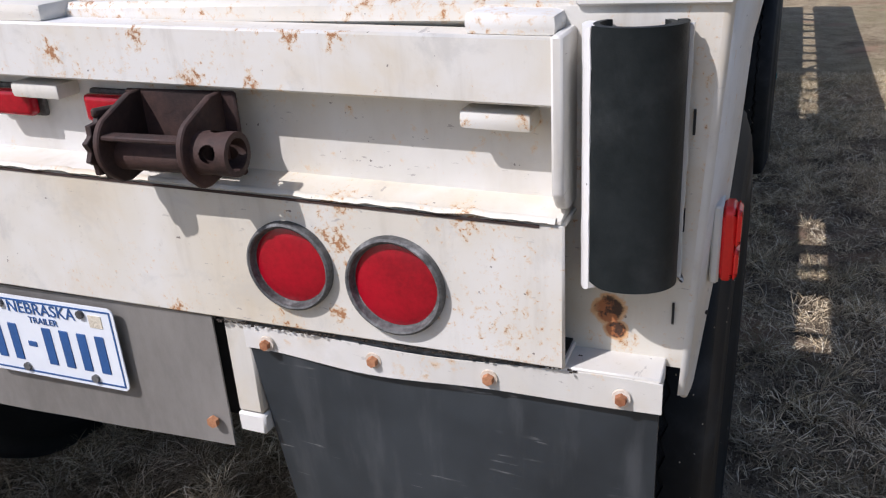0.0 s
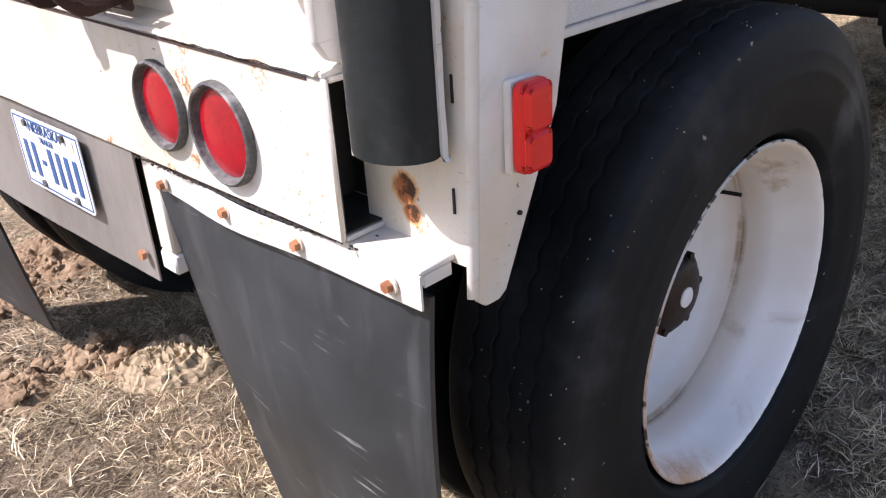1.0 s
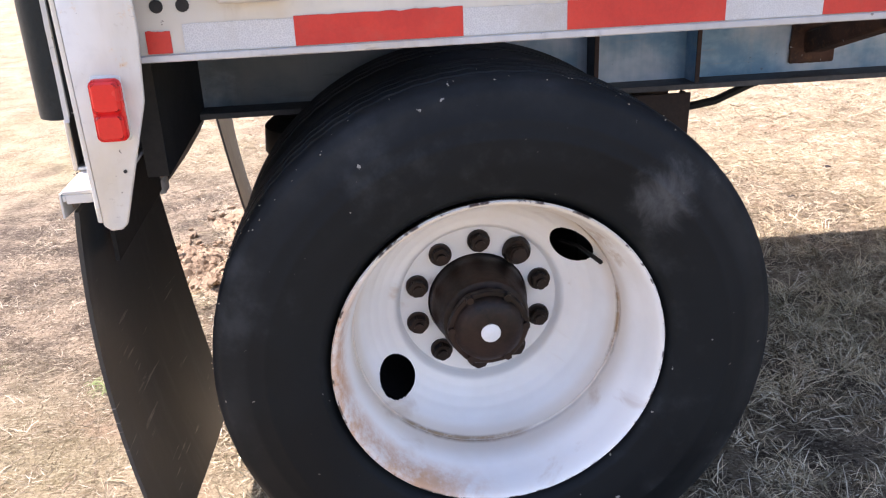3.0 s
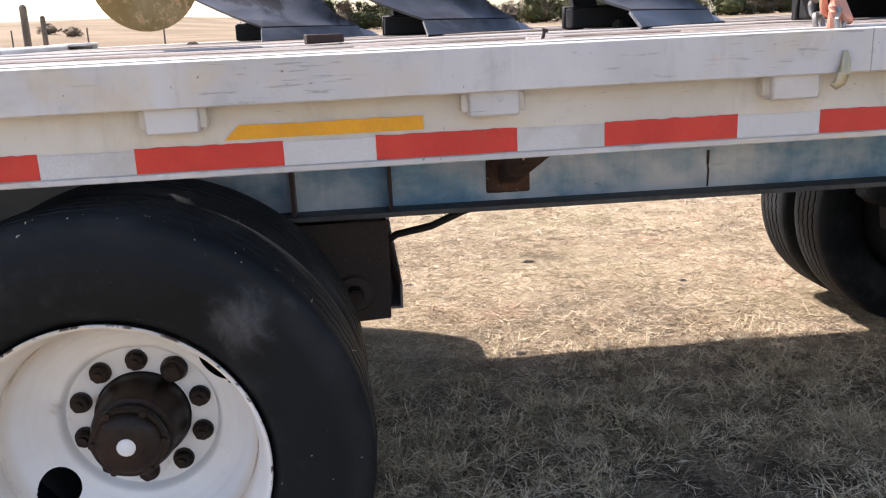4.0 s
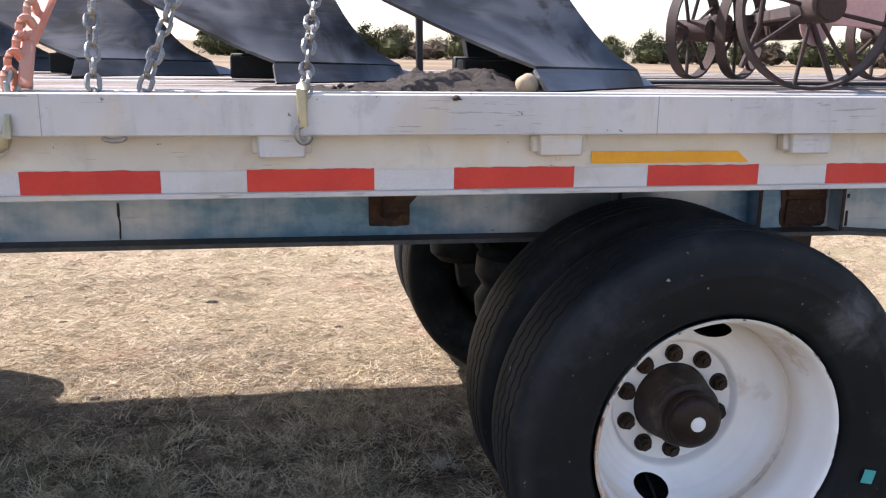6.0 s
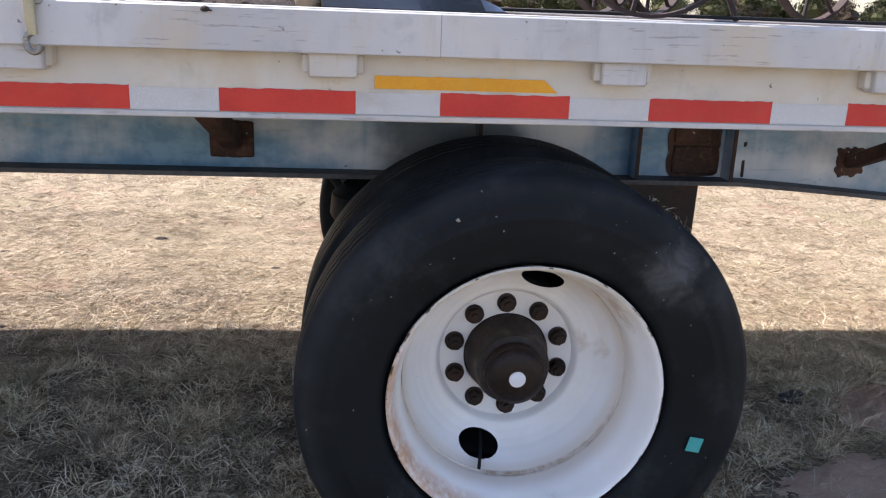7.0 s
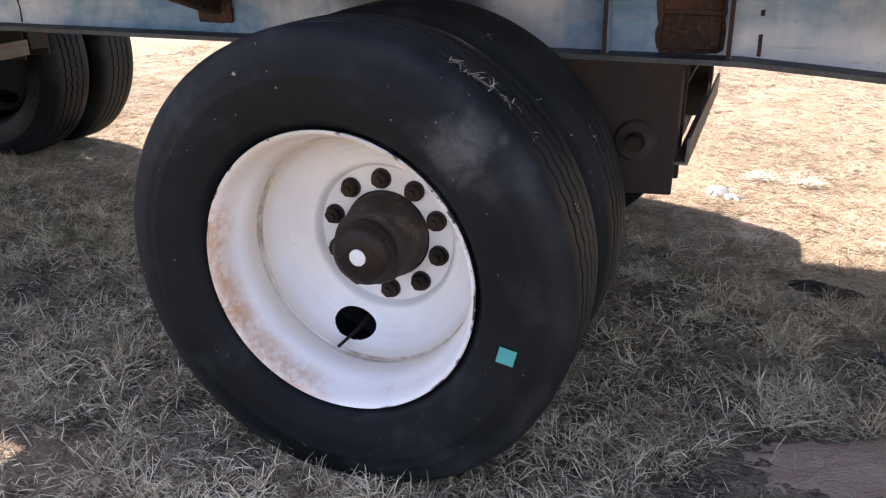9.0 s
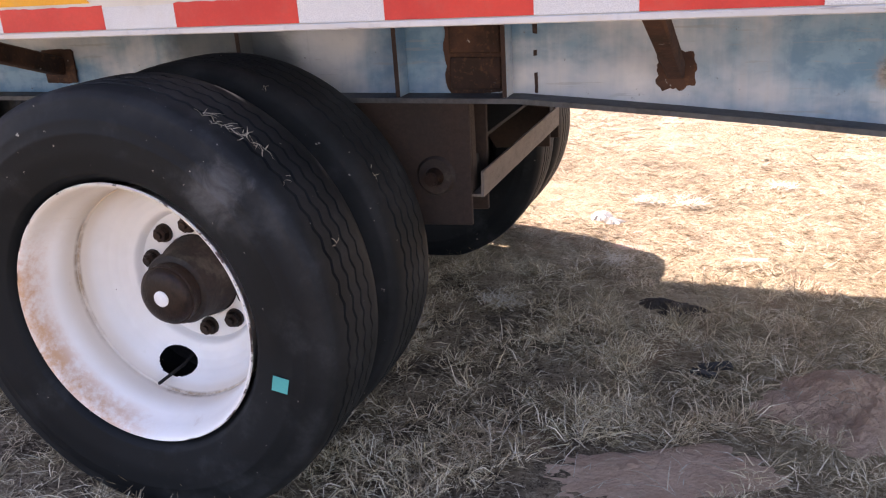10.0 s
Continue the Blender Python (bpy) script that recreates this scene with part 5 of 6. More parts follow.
TRAIL = [(-0.005, 0.105, 0.050), (-0.12, 0.15, 0.095), (-0.27, 0.235, 0.165), (-0.45, 0.33, 0.26), (-0.66, 0.42, 0.40)]


def bottom(x, y):
    """One plough bottom: share set askew on the deck, moldboard curling up and back from it."""
    base = Vector((x, y, deck_z(x)))
    def board(u, v):
        p = along(SHIN, v).lerp(along(TRAIL, v), u)
        bow = math.sin(math.pi * u)
        return base + p + Vector((-0.02, 0.035, 0.0)) * bow * (0.4 + v)
    on(plough, "moldboard", sheet(board, 18, 22, 0.008), STEEL, "curved scoured moldboard")
    def share(u, v):
        low = Vector((0.0, 0.006, 0.004)).lerp(Vector((0.395, 0.402, 0.004)), u)
        high = Vector((-0.008, 0.100, 0.052)).lerp(Vector((0.372, 0.400, 0.047)), u)
        return base + low.lerp(high, v) + Vector((0.0, -0.004, 0.0))
    on(plough, "share", sheet(share, 14, 5, 0.010), STEEL, "bright worn ploughshare")
    def nose(u, v):
        return base + Vector((0.30 + 0.16 * u, 0.33 + 0.13 * u + 0.03 * v, 0.006 + 0.05 * v * (1 - u) ** 0.7))
    on(plough, "share_point", sheet(nose, 8, 4, 0.012), STEEL_PALE, "bright share point")
    on(plough, "landside", box(x - 0.14, x + 0.16, y + 0.40, y + 0.43, base.z + 0.001, base.z + 0.075, 0.004), BLACK, "black landside")
    on(plough, "frog", box(x - 0.135, x + 0.10, y + 0.30, y + 0.395, base.z + 0.004, base.z + 0.068, 0.005), BLACK, "black frog casting")
    on(plough, "standard", bar((x - 0.05, y + 0.46, base.z + 0.06), (x - 0.12, y + 0.86, base.z + 0.76), 0.09, 0.03), BLACK, "black standard")


for i in range(5):
    bottom(2.66 - 0.60 * i, 0.0 + 0.43 * i)
on(plough, "main_frame", bar((0.05, 2.30, deck_z(0) + 0.76), (3.2, 0.45, deck_z(3) + 0.76), 0.10, 0.10), BLACK, "black box-section frame")
on(plough, "gauge_disc", lathe([(0.0, -0.02), (0.06, -0.02), (0.155, 0.0), (0.16, 0.004), (0.155, 0.008), (0.06, -0.012), (0.0, -0.012)], 40), OCHRE, "rusty dull yellow disc").matrix_basis = Matrix.Translation(Vector((-0.005, 1.05, deck_z(0.0) + 0.215)) - Vector(plough.location))
on(plough, "hanging_hose", rod((2.64, 1.80, deck_z(2.6) + 0.005), (2.62, 1.80, deck_z(2.6) + 0.8), 0.016, seg=8), BLACK, "black upright rod")
on(plough, "hose_end", tube([(2.72, 1.6, deck_z(2.7) + 0.17), (2.71, 1.6, deck_z(2.7) + 0.3), (2.68, 1.6, deck_z(2.7) + 0.7)], 0.013, 8), BLACK, "hanging black hose")


def chain(name, pts, label, link=0.047, r=0.0055):
    """Oval links along a line, turned a quarter from one to the next."""
    th = thing(name, label, "chain", pts[0], "load chains")
    P = [Vector(p) for p in pts]
    seglen = [(b - a).length for a, b in zip(P, P[1:])]
    total, pitch, d, n = sum(seglen), link * 0.70, 0.0, 0
    base = None
    while d < total:
        k, rest = 0, d
        while k < len(seglen) - 1 and rest > seglen[k]:
            rest -= seglen[k]
            k += 1
        p = P[k].lerp(P[k + 1], rest / seglen[k])
        way = (P[k + 1] - P[k]).normalized()
        q = way.to_track_quat("Z", "Y").to_matrix().to_4x4()
        m = Matrix.Translation(p - P[0]) @ q @ Matrix.Rotation(radians(90 * (n % 2) + 25 + 13 * math.sin(n * 1.7)), 4, "Z")
        if base is None:
            h, w = link / 2 - r, 0.0125
            loop = [(w * math.cos(a), 0, (h - w) * (1 if math.sin(a) > 0 else -1) + w * math.sin(a)) for a in np.linspace(0, 2 * math.pi, 18, endpoint=False)]
            base = part("link", tube(loop, r, 6, closed=True), CHAIN, th, "", m)
        else:
            again(base, m)
        d += pitch
        n += 1
    return th


def up(x, y, h):
    return (x, y, deck_z(x) + h)


chain("chain", [(1.556, 0.05, deck_z(1.55) + 0.01), (1.556, 0.09, 1.44), (1.57, 0.20, 1.58), (1.58, 0.32, 1.80)], "pale chain hanging behind the orange binder")
chain("chain", [(1.700, -0.020, 1.290), (1.702, -0.005, 1.34), (1.694, 0.07, 1.513), (1.68, 0.20, 1.80)], "galvanised chain drawn down behind the rub rail")
chain("chain", [(1.790, -0.020, 1.290), (1.798, -0.006, 1.335), (1.859, 0.081, 1.533), (1.94, 0.20, 1.80)], "galvanised chain slanting up from the rub rail")
chain("chain", [(2.122, -0.050, 1.345), (2.130, 0.02, 1.40), (2.147, 0.118, 1.524), (2.19, 0.30, 1.80)], "galvanised chain ending in a grab hook")
# hooks
hook = thing("chain_hook", "yellow-zinc grab hook hung over the rub rail", "hook", (2.12, -0.07, 1.25))
on(hook, "shank", tube([(2.121, -0.058, 1.352), (2.116, -0.072, 1.345), (2.116, -0.074, 1.30), (2.119, -0.074, 1.272)], lambda t: 0.013 - 0.004 * t, 10), BRASS, "flattened shank")
on(hook, "jaw", tube([(2.119 + 0.014 * math.cos(a), -0.074, 1.258 + 0.018 * math.sin(a)) for a in np.linspace(1.6, 6.0, 14)], 0.0065, 8), CHAIN, "steel clevis")
hook = thing("chain_hook", "yellow-zinc hook tip below the rub rail", "hook", (1.545, -0.066, 1.25))
on(hook, "tip", tube([(1.553, -0.063, 1.292), (1.552, -0.067, 1.270), (1.548, -0.069, 1.248), (1.542, -0.068, 1.232), (1.535, -0.065, 1.225), (1.530, -0.060, 1.229)], lambda t: 0.0035 + 0.0085 * math.sin(2.9 * t + 0.1), 12), BRASS)
hook = thing("chain_hook", "steel chain link below the rub rail", "hook", (1.745, -0.05, 1.24))
on(hook, "link", tube([(1.745 + 0.022 * math.cos(a), -0.052, 1.248 + 0.008 * math.sin(a)) for a in np.linspace(3.1, 6.4, 10)], 0.005, 8), CHAIN)
# orange load binder
binder = thing("load_binder", "worn orange lever load binder hooked to a chain", "load binder", (1.57, -0.02, 1.34))
bm = bar((1.577, -0.022, 1.342), (1.572, 0.05, 1.43), 0.026, 0.018, bevel=0.005)
bar((1.572, 0.048, 1.428), (1.590, 0.15, 1.52), 0.034, 0.020, bm, 0.006)
bar((1.590, 0.148, 1.518), (1.60, 0.30, 1.70), 0.036, 0.022, bm, 0.006)
on(binder, "lever", rough_up(bm, 0.0015, 30), ORANGE, "faded orange lever")
for i in range(5):
    q = Vector((1.548 + 0.006 * i, -0.012 + 0.026 * i, 1.352 + 0.034 * i))
    loop = [q + Vector((0.014 * math.cos(a) * (1 if i % 2 else 0.5), 0.012 * math.cos(a) * (0.4 if i % 2 else 1), 0.025 * math.sin(a))) for a in np.linspace(0, 2 * math.pi, 14, endpoint=False)]
    on(binder, "binder_link", tube(loop, 0.008, 8, None, True), ORANGE, "orange painted link")
on(binder, "binder_hook", tube([(1.556, -0.02, 1.372), (1.546, -0.03, 1.35), (1.549, -0.035, 1.328), (1.562, -0.03, 1.325), (1.566, -0.025, 1.345)], 0.0065, 8), CHAIN, "bare steel hook")

# soil spilled on the deck
def heap(name, x, y, z, rx, ry, h, material, label, category, seed, yaw=0.0, n=90, ragged=0.0):
    def f(u, v):
        a, r = 2 * math.pi * u, v
        px, py = r * rx * math.cos(a), r * ry * math.sin(a)
        q = Vector((px * 6 + seed, py * 6, seed))
        k = 1 + 0.25 * noise.noise(Vector((math.cos(a) * 1.5, math.sin(a) * 1.5, seed)))
        k += ragged * (0.8 * noise.noise(Vector((math.cos(a) * 3.1, math.sin(a) * 3.1, seed + 5))) + 0.5 * noise.noise(Vector((math.cos(a) * 9, math.sin(a) * 9, seed + 7))))
        e = max(0.0, 1 - r * r)
        hh = h * e * (0.7 + 0.6 * noise.noise(q) + 0.35 * noise.noise(q * 3.1)) + h * min(1.0, 2 * e) * (0.30 * abs(noise.noise(q * 3.7)) + 0.22 * abs(noise.noise(q * 8)) + 0.10 * abs(noise.noise(q * 15)))
        return (px * k, py * k, hh - 0.004)
    bm = sheet(f, n, n // 2)
    bmesh.ops.remove_doubles(bm, verts=bm.verts[:], dist=0.0004)
    return tagged(part(name, bm, material, None, "", pose(x, y, z, 0, 0, yaw)), label, category)


heap("soil_mound", 2.47, 0.14, deck_z(2.45), 0.22, 0.12, 0.056, SOIL, "crumbly dark soil spilled on the deck planks", "soil", 3.1)
heap("soil_mound", 2.20, 0.10, deck_z(2.16), 0.20, 0.08, 0.022, SOIL, "thin spill of dark soil on the deck", "soil", 5.7)
rock = bmesh.new()
bmesh.ops.create_icosphere(rock, subdivisions=3, radius=1.0, matrix=Matrix.Translation((2.625, 0.06, deck_z(2.62) + 0.018)) @ Matrix.Rotation(0.5, 4, "Z") @ Matrix.Diagonal((0.030, 0.022, 0.021, 1)))
rough_up(rock, 0.009, 28)
tagged(part("clod", rock, CAKE), "pale clod lying by the ploughshare", "clod")
scrap = rough_up(bar((0.468, 0.85, deck_z(0.45) + 0.014), (0.572, 0.89, deck_z(0.5) + 0.014), 0.034, 0.026), 0.003, 30)
tagged(part("scrap_iron", scrap, IRON), "dark iron scrap lying on the deck", "scrap")

for x, y, r, k in ((-0.05, 2.0, 0.026, 1.7), (1.365, 1.3, 0.028, 4.1), (1.48, 1.15, 0.032, 6.3), (1.55, 1.18, 0.02, 8.8)):
    heap("clod", x, y, deck_z(x) + 0.002, r, r * 0.8, r * 0.75, SOIL, "dark dried clod lying on the deck planks", "clod", k, 0.0, 40, 0.4)
bolt = thing("loose_bolt", "rusty bolt standing crooked in a deck plank", "bolt", (1.03, 0.30, deck_z(1.03)))
on(bolt, "shank", rod((1.03, 0.30, deck_z(1.03) - 0.01), (1.036, 0.297, deck_z(1.03) + 0.014), 0.004, seg=8), IRON)
on(bolt, "head", rod((1.036, 0.297, deck_z(1.03) + 0.013), (1.038, 0.296, deck_z(1.03) + 0.020), 0.008, seg=6), IRON, "hex head")

# old implement with spoked wheels, further forward
imp = thing("cultivator", "rusted old cultivator with spoked steel wheels and a faded red pan", "cultivator", (3.9, 0.8, deck_z(3.9)))


def spoked_wheel(x, y, r, yaw, width=0.038):
    w = new("implement_wheel")
    w.parent = imp
    tagged(w, "rusted spoked steel wheel")
    w.matrix_basis = Matrix.Translation(Vector((x, y, deck_z(x) + r + 0.003)) - Vector(imp.location)) @ Matrix.Rotation(radians(yaw), 4, "Z")
    part("tread_band", lathe([(r, -width / 2), (r, width / 2), (r - 0.009, width / 2), (r - 0.009, -width / 2), (r, -width / 2)], 48), IRON, w, "flat rusted rim band")
    part("wheel_hub", rod((0, -0.07, 0), (0, 0.07, 0), 0.04, seg=16, bevel=0.006), IRON, w, "cast hub")
    sp = None
    for i in range(8):
        m = Matrix.Rotation(i * math.pi / 4 + 0.2, 4, "Y")
        sp = again(sp, m) if sp else part("spoke", rod((0.03, 0.015, 0), (r - 0.008, 0.0, 0), 0.0055 if r > 0.2 else 0.007, seg=8), IRON, w, "", m)


for x, y, r, yaw in ((3.395, 0.16, 0.205, -4), (3.58, 1.20, 0.175, 36), (3.77, 1.20, 0.175, 36), (4.36, 1.20, 0.175, 15), (4.62, 0.45, 0.205, 5)):
    spoked_wheel(x, y, r, yaw)
D3 = deck_z(3.7)
on(imp, "axle_bar", rod((3.50, 1.20, D3 + 0.175), (4.05, 1.22, D3 + 0.19), 0.022), IRON, "rusted axle")
on(imp, "frame_bar", bar((3.72, 1.15, D3 + 0.215), (5.4, 0.95, D3 + 0.26), 0.05, 0.04), IRON)
on(imp, "clamp", box(3.63, 3.71, 1.15, 1.25, D3 + 0.16, D3 + 0.235, 0.012), IRON, "clamp block")
on(imp, "pan", lathe([(0.0, 0.02), (0.06, 0.012), (0.088, -0.004), (0.091, -0.006), (0.088, 0.0), (0.06, 0.018), (0.0, 0.028)], 36), PINK, "sun-bleached red disc").matrix_basis = Matrix.Translation(Vector((3.81, 0.80, D3 + 0.215)) - Vector(imp.location)) @ Matrix.Rotation(0.4, 4, "Z")
on(imp, "seat_pan", sheet(lambda u, v: (3.76 + 0.42 * u, 0.84 + 0.2 * v, D3 + 0.21 - 0.03 * u + 0.30 * v), 10, 6, 0.006), PINK, "sun-bleached red pan")
on(imp, "tine", tube([(3.77, 0.80, D3 + 0.35), (3.785, 0.80, D3 + 0.23), (3.90, 0.80, D3 + 0.001)], 0.010), IRON, "slanting iron tine")
on(imp, "tine", tube([(3.62, 0.80, D3 + 0.30), (3.61, 0.80, D3 + 0.18), (3.56, 0.80, D3 + 0.05)], 0.009), IRON, "slanting iron tine")
on(imp, "drive_block", rough_up(box(3.86, 3.98, 1.10, 1.24, D3 + 0.15, D3 + 0.26, 0.02, seg=2), 0.006, 18), IRON, "rusted gear housing")
on(imp, "cross_bar", bar((3.40, 0.16, D3 + 0.205), (3.80, 1.15, D3 + 0.225), 0.035, 0.035), IRON, "rusted cross bar")
body("deck_strip", box(3.05, 4.9, 0.50, 0.60, 1.327, 1.337, 0.002), BLACK, "dark steel strip on the deck")

# ---- ground litter ----
def crumbs(x, y, r, count, seed, floor=None, material=None, label="loose crumbs of dug tan clay on the grass"):
    """Loose clods strewn over and round a mound."""
    rr = random.Random(seed)
    bm = bmesh.new()
    for _ in range(count):
        a, d, s = rr.uniform(0, 6.283), r * rr.random() ** 0.6, (0.006 + 0.022 * rr.random() ** 2.5) * (1.0 if floor is None else 0.45)
        px, py = x + d * math.cos(a), y + d * math.sin(a)
        m = Matrix.Translation((px, py, (ground_z(px, py) if floor is None else floor) + 0.3 * s + (0.09 if floor is None else 0.058) * max(0.0, 0.75 - d / r))) @ Matrix.Rotation(a * 3, 4, "Z") @ Matrix.Diagonal((s, s * rr.uniform(0.6, 1), s * rr.uniform(0.5, 0.8), 1))
        made = bmesh.ops.create_icosphere(bm, subdivisions=2, radius=1.0, matrix=m)
        for v in made["verts"]:
            v.co += noise.noise_vector(v.co * 60) * s * 0.45
    tagged(part("clods", bm, material or CLAY), label, "soil", kind="stuff")


crumbs(2.47, 0.13, 0.20, 320, 91, deck_z(2.47) - 0.012, SOIL, "dark crumbs of soil strewn on the deck")
crumbs(2.22, 0.10, 0.15, 70, 92, deck_z(2.22) - 0.03, SOIL, "dark crumbs of soil strewn on the deck")
for n, (x, y, rx, ry, h, s) in enumerate(((-0.72, 1.68, 0.18, 0.15, 0.055, 1.3), (-0.95, 1.95, 0.22, 0.22, 0.06, 8.3), (-0.50, 1.66, 0.14, 0.14, 0.05, 2.2), (-0.30, 2.55, 0.25, 0.3, 0.06, 4.4), (-0.62, 2.4, 0.3, 0.3, 0.06, 9.9))):
    heap("clay_mound", x, y, ground_z(x, y) - 0.01, rx, ry, h, CLAY, "lumpy mound of dug tan clay behind the wheels", "soil", s, 0.0, 170)
    crumbs(x, y, max(rx, ry) * 1.25, 70, 40 + n)
CLEAR = ((4.24, 1.42, 0.10), (3.79, 2.47, 0.07), (0.84, 2.92, 0.05), (2.33, 2.65, 0.05))
BARE = ((4.76, 0.86, 0.27, 0.23, 0.070, 6.2, 20), (4.20, 0.36, 0.42, 0.16, 0.024, 7.4, 25), (4.45, 2.02, 0.28, 0.11, 0.012, 3.4, 10), (3.95, 2.10, 0.20, 0.09, 0.012, 9.1, -10), (1.0, -0.55, 0.12, 0.08, 0.015, 5.5, 0))
for x, y, rx, ry, h, s, yaw in BARE:
    heap("bare_patch", x, y, ground_z(x, y) - 0.004, rx, ry, h, DIRT, "bare reddish dirt showing in the grass", "soil", s, yaw, 120, 0.22)


def mud_cake(x, y, r):
    """A dried cake of pale mud in curling layers."""
    def f(u, v):
        a = 2 * math.pi * u
        k = 1 + 0.22 * noise.noise(Vector((math.cos(a) * 1.6, math.sin(a) * 1.6, 3.0))) + 0.10 * noise.noise(Vector((math.cos(a) * 6, math.sin(a) * 6, 1.0)))
        z = 0.045 * (1 - v ** 4) + 0.017 * math.sin(24 * v + 2.0 * math.sin(a + 0.6) + 5 * noise.noise(Vector((math.cos(a) * 1.3, math.sin(a) * 1.3, v * 2)))) * (0.6 + 0.8 * noise.noise(Vector((math.cos(a) * 2, math.sin(a) * 2, v * 4)))) * (1 - v * v) + 0.009 * noise.noise(Vector((v * 9 * math.cos(a), v * 9 * math.sin(a), 0))) + 0.006 * noise.noise(Vector((v * 26 * math.cos(a), v * 26 * math.sin(a), 4))) - 0.010 * max(0.0, 0.25 - abs(noise.noise(Vector((v * 6 * math.cos(a), v * 6 * math.sin(a), 9))))) * (1 - v)
        return (r * v * k * math.cos(a), r * v * k * 0.85 * math.sin(a), z)
    bm = sheet(f, 120, 56)
    bmesh.ops.remove_doubles(bm, verts=bm.verts[:], dist=0.0004)
    tagged(part("mud_cake", bm, CAKE, None, "", pose(x, y, ground_z(x, y))), "pale dried mud cake in curled layers on the grass", "mud")


mud_cake(-0.40, 1.47, 0.155)
BONE = plain("sun-bleached white scraps", (0.66, 0.63, 0.57), (0.80, 0.78, 0.73), 30, 0.9, 0.0, 0.8, 0.003)
for x, y, r, k in ((3.79, 2.47, 0.055, 1.9), (3.86, 2.42, 0.045, 5.2), (3.78, 2.54, 0.035, 7.1)):
    heap("bleached_scrap", x, y, ground_z(x, y) + 0.006, r, r * 0.6, r * 0.7, BONE, "crumpled sun-bleached scrap lying on the thatch", "scrap", k, 20.0, 44, 0.6)
def wisp(name, x, y, z, r, count, label, seed, lo=0.03, hi=0.09, w=0.0022, parent=None, m=None, paint=None):
    """A loose tuft of straws."""
    rr = random.Random(seed)
    bm = bmesh.new()
    for _ in range(count):
        a, d = rr.uniform(0, 6.283), r * math.sqrt(rr.random())
        p = Vector((d * math.cos(a), d * 0.7 * math.sin(a), rr.uniform(0.0, 0.35) * r))
        yaw, tilt, ln = rr.uniform(0, 6.283), rr.gauss(0.1, 0.25), rr.uniform(lo, hi)
        way = Vector((math.cos(yaw) * math.cos(tilt), math.sin(yaw) * math.cos(tilt), math.sin(tilt)))
        side = Vector((-math.sin(yaw), math.cos(yaw), 0)) * w * rr.uniform(0.5, 1.2)
        q = p + way * ln * 0.5 + Vector((0, 0, 0.12 * ln))
        e = p + way * ln
        e.z = max(e.z, 0.002)
        v = [bm.verts.new(t) for t in (p - side, p + side, q + side, q - side, e)]
        bm.faces.new(v[:4])
        bm.faces.new((v[3], v[2], v[4]))
    ob = part(name, bm, paint or STRAW, parent, "", pose(x, y, z) if m is None else m)
    return tagged(ob, label, "straw", kind="stuff")


for x, y, rx, ry, h, s, yaw in BARE:
    wisp("straw_tuft", x, y, ground_z(x, y) + 0.6 * h, max(rx, ry) * 0.9, int(260 * rx), "thin straws strewn over the bare dirt", int(s * 10), 0.03, 0.09, 0.0012, paint=STRAW)
for x, y, r, s in ((3.95, 1.86, 0.06, 4), (3.97, 2.80, 0.07, 2), (4.18, 2.78, 0.08, 3), (4.62, 3.2, 0.08, 5), (3.35, 1.05, 0.06, 7), (3.6, 1.35, 0.07, 8), (1.75, 0.15, 0.05, 9), (4.35, 0.0, 0.08, 10), (2.6, 0.9, 0.05, 11)):
    wisp("straw_tuft", x, y, ground_z(x, y) + 0.004, r, 90, "bleached tuft of straw on the grass", s)
for k, (a, y) in enumerate(((60, 0.0), (56, 0.012), (52, 0.02), (48, 0.03), (38, 0.02), (20, 0.05), (64, 0.27), (30, 0.34))):
    q = radians(a)
    wisp("straw_wisp", 0, 0, 0, 0.016, 9 if k < 4 else 3, "wisps of dry grass stuck to the tyre tread", 40 + k, 0.015, 0.04, 0.0012, None, Matrix.Translation((wheel_spots[1][0] + 0.538 * math.cos(q), y, wheel_spots[1][1] + 0.538 * math.sin(q))) @ Matrix.Rotation(radians(90) - q, 4, "Y"))
for x, y, r, s in ((-1.057, 1.255, 0.05, 81), (-1.006, 0.906, 0.05, 82), (-1.03, 1.29, 0.035, 83)):
    wisp("green_tuft", x, y, ground_z(x, y), r, 60, "small tuft of fresh green grass", s, 0.02, 0.05, 0.0013, None, None, GREEN)
for k, (a, y) in enumerate(((49, 0.0), (46, 0.01), (42, 0.015), (38, 0.01), (34, 0.02), (31, 0.03), (24, 0.03), (12, 0.05))):
    q = radians(a)
    wisp("straw_wisp", 0, 0, 0, 0.014, 6 if k < 5 else 3, "wisps of dry grass stuck to the tyre tread", 60 + k, 0.012, 0.035, 0.0011, None, Matrix.Translation((wheel_spots[0][0] + 0.538 * math.cos(q), y, wheel_spots[0][1] + 0.538 * math.sin(q))) @ Matrix.Rotation(radians(90) - q, 4, "Y"))
rr = random.Random(77)
bm = bmesh.new()
for _ in range(80):
    q, y = rr.uniform(0.9, 3.9), (rr.gauss(0.035, 0.02) if rr.random() < 0.6 else rr.uniform(0.02, 0.21))
    rad = 0.5485 if y > 0.04 else 0.5485 - 0.35 * (0.04 - max(y, 0.012))
    sz = rr.uniform(0.0006, 0.0019)
    m = Matrix.Translation((rad * math.cos(q), y, rad * math.sin(q))) @ Matrix.Rotation(rr.uniform(0, 6), 4, "Y") @ Matrix.Diagonal((sz, sz * 0.6, sz * 0.7, 1))
    bmesh.ops.create_icosphere(bm, subdivisions=1, radius=1.0, matrix=m)
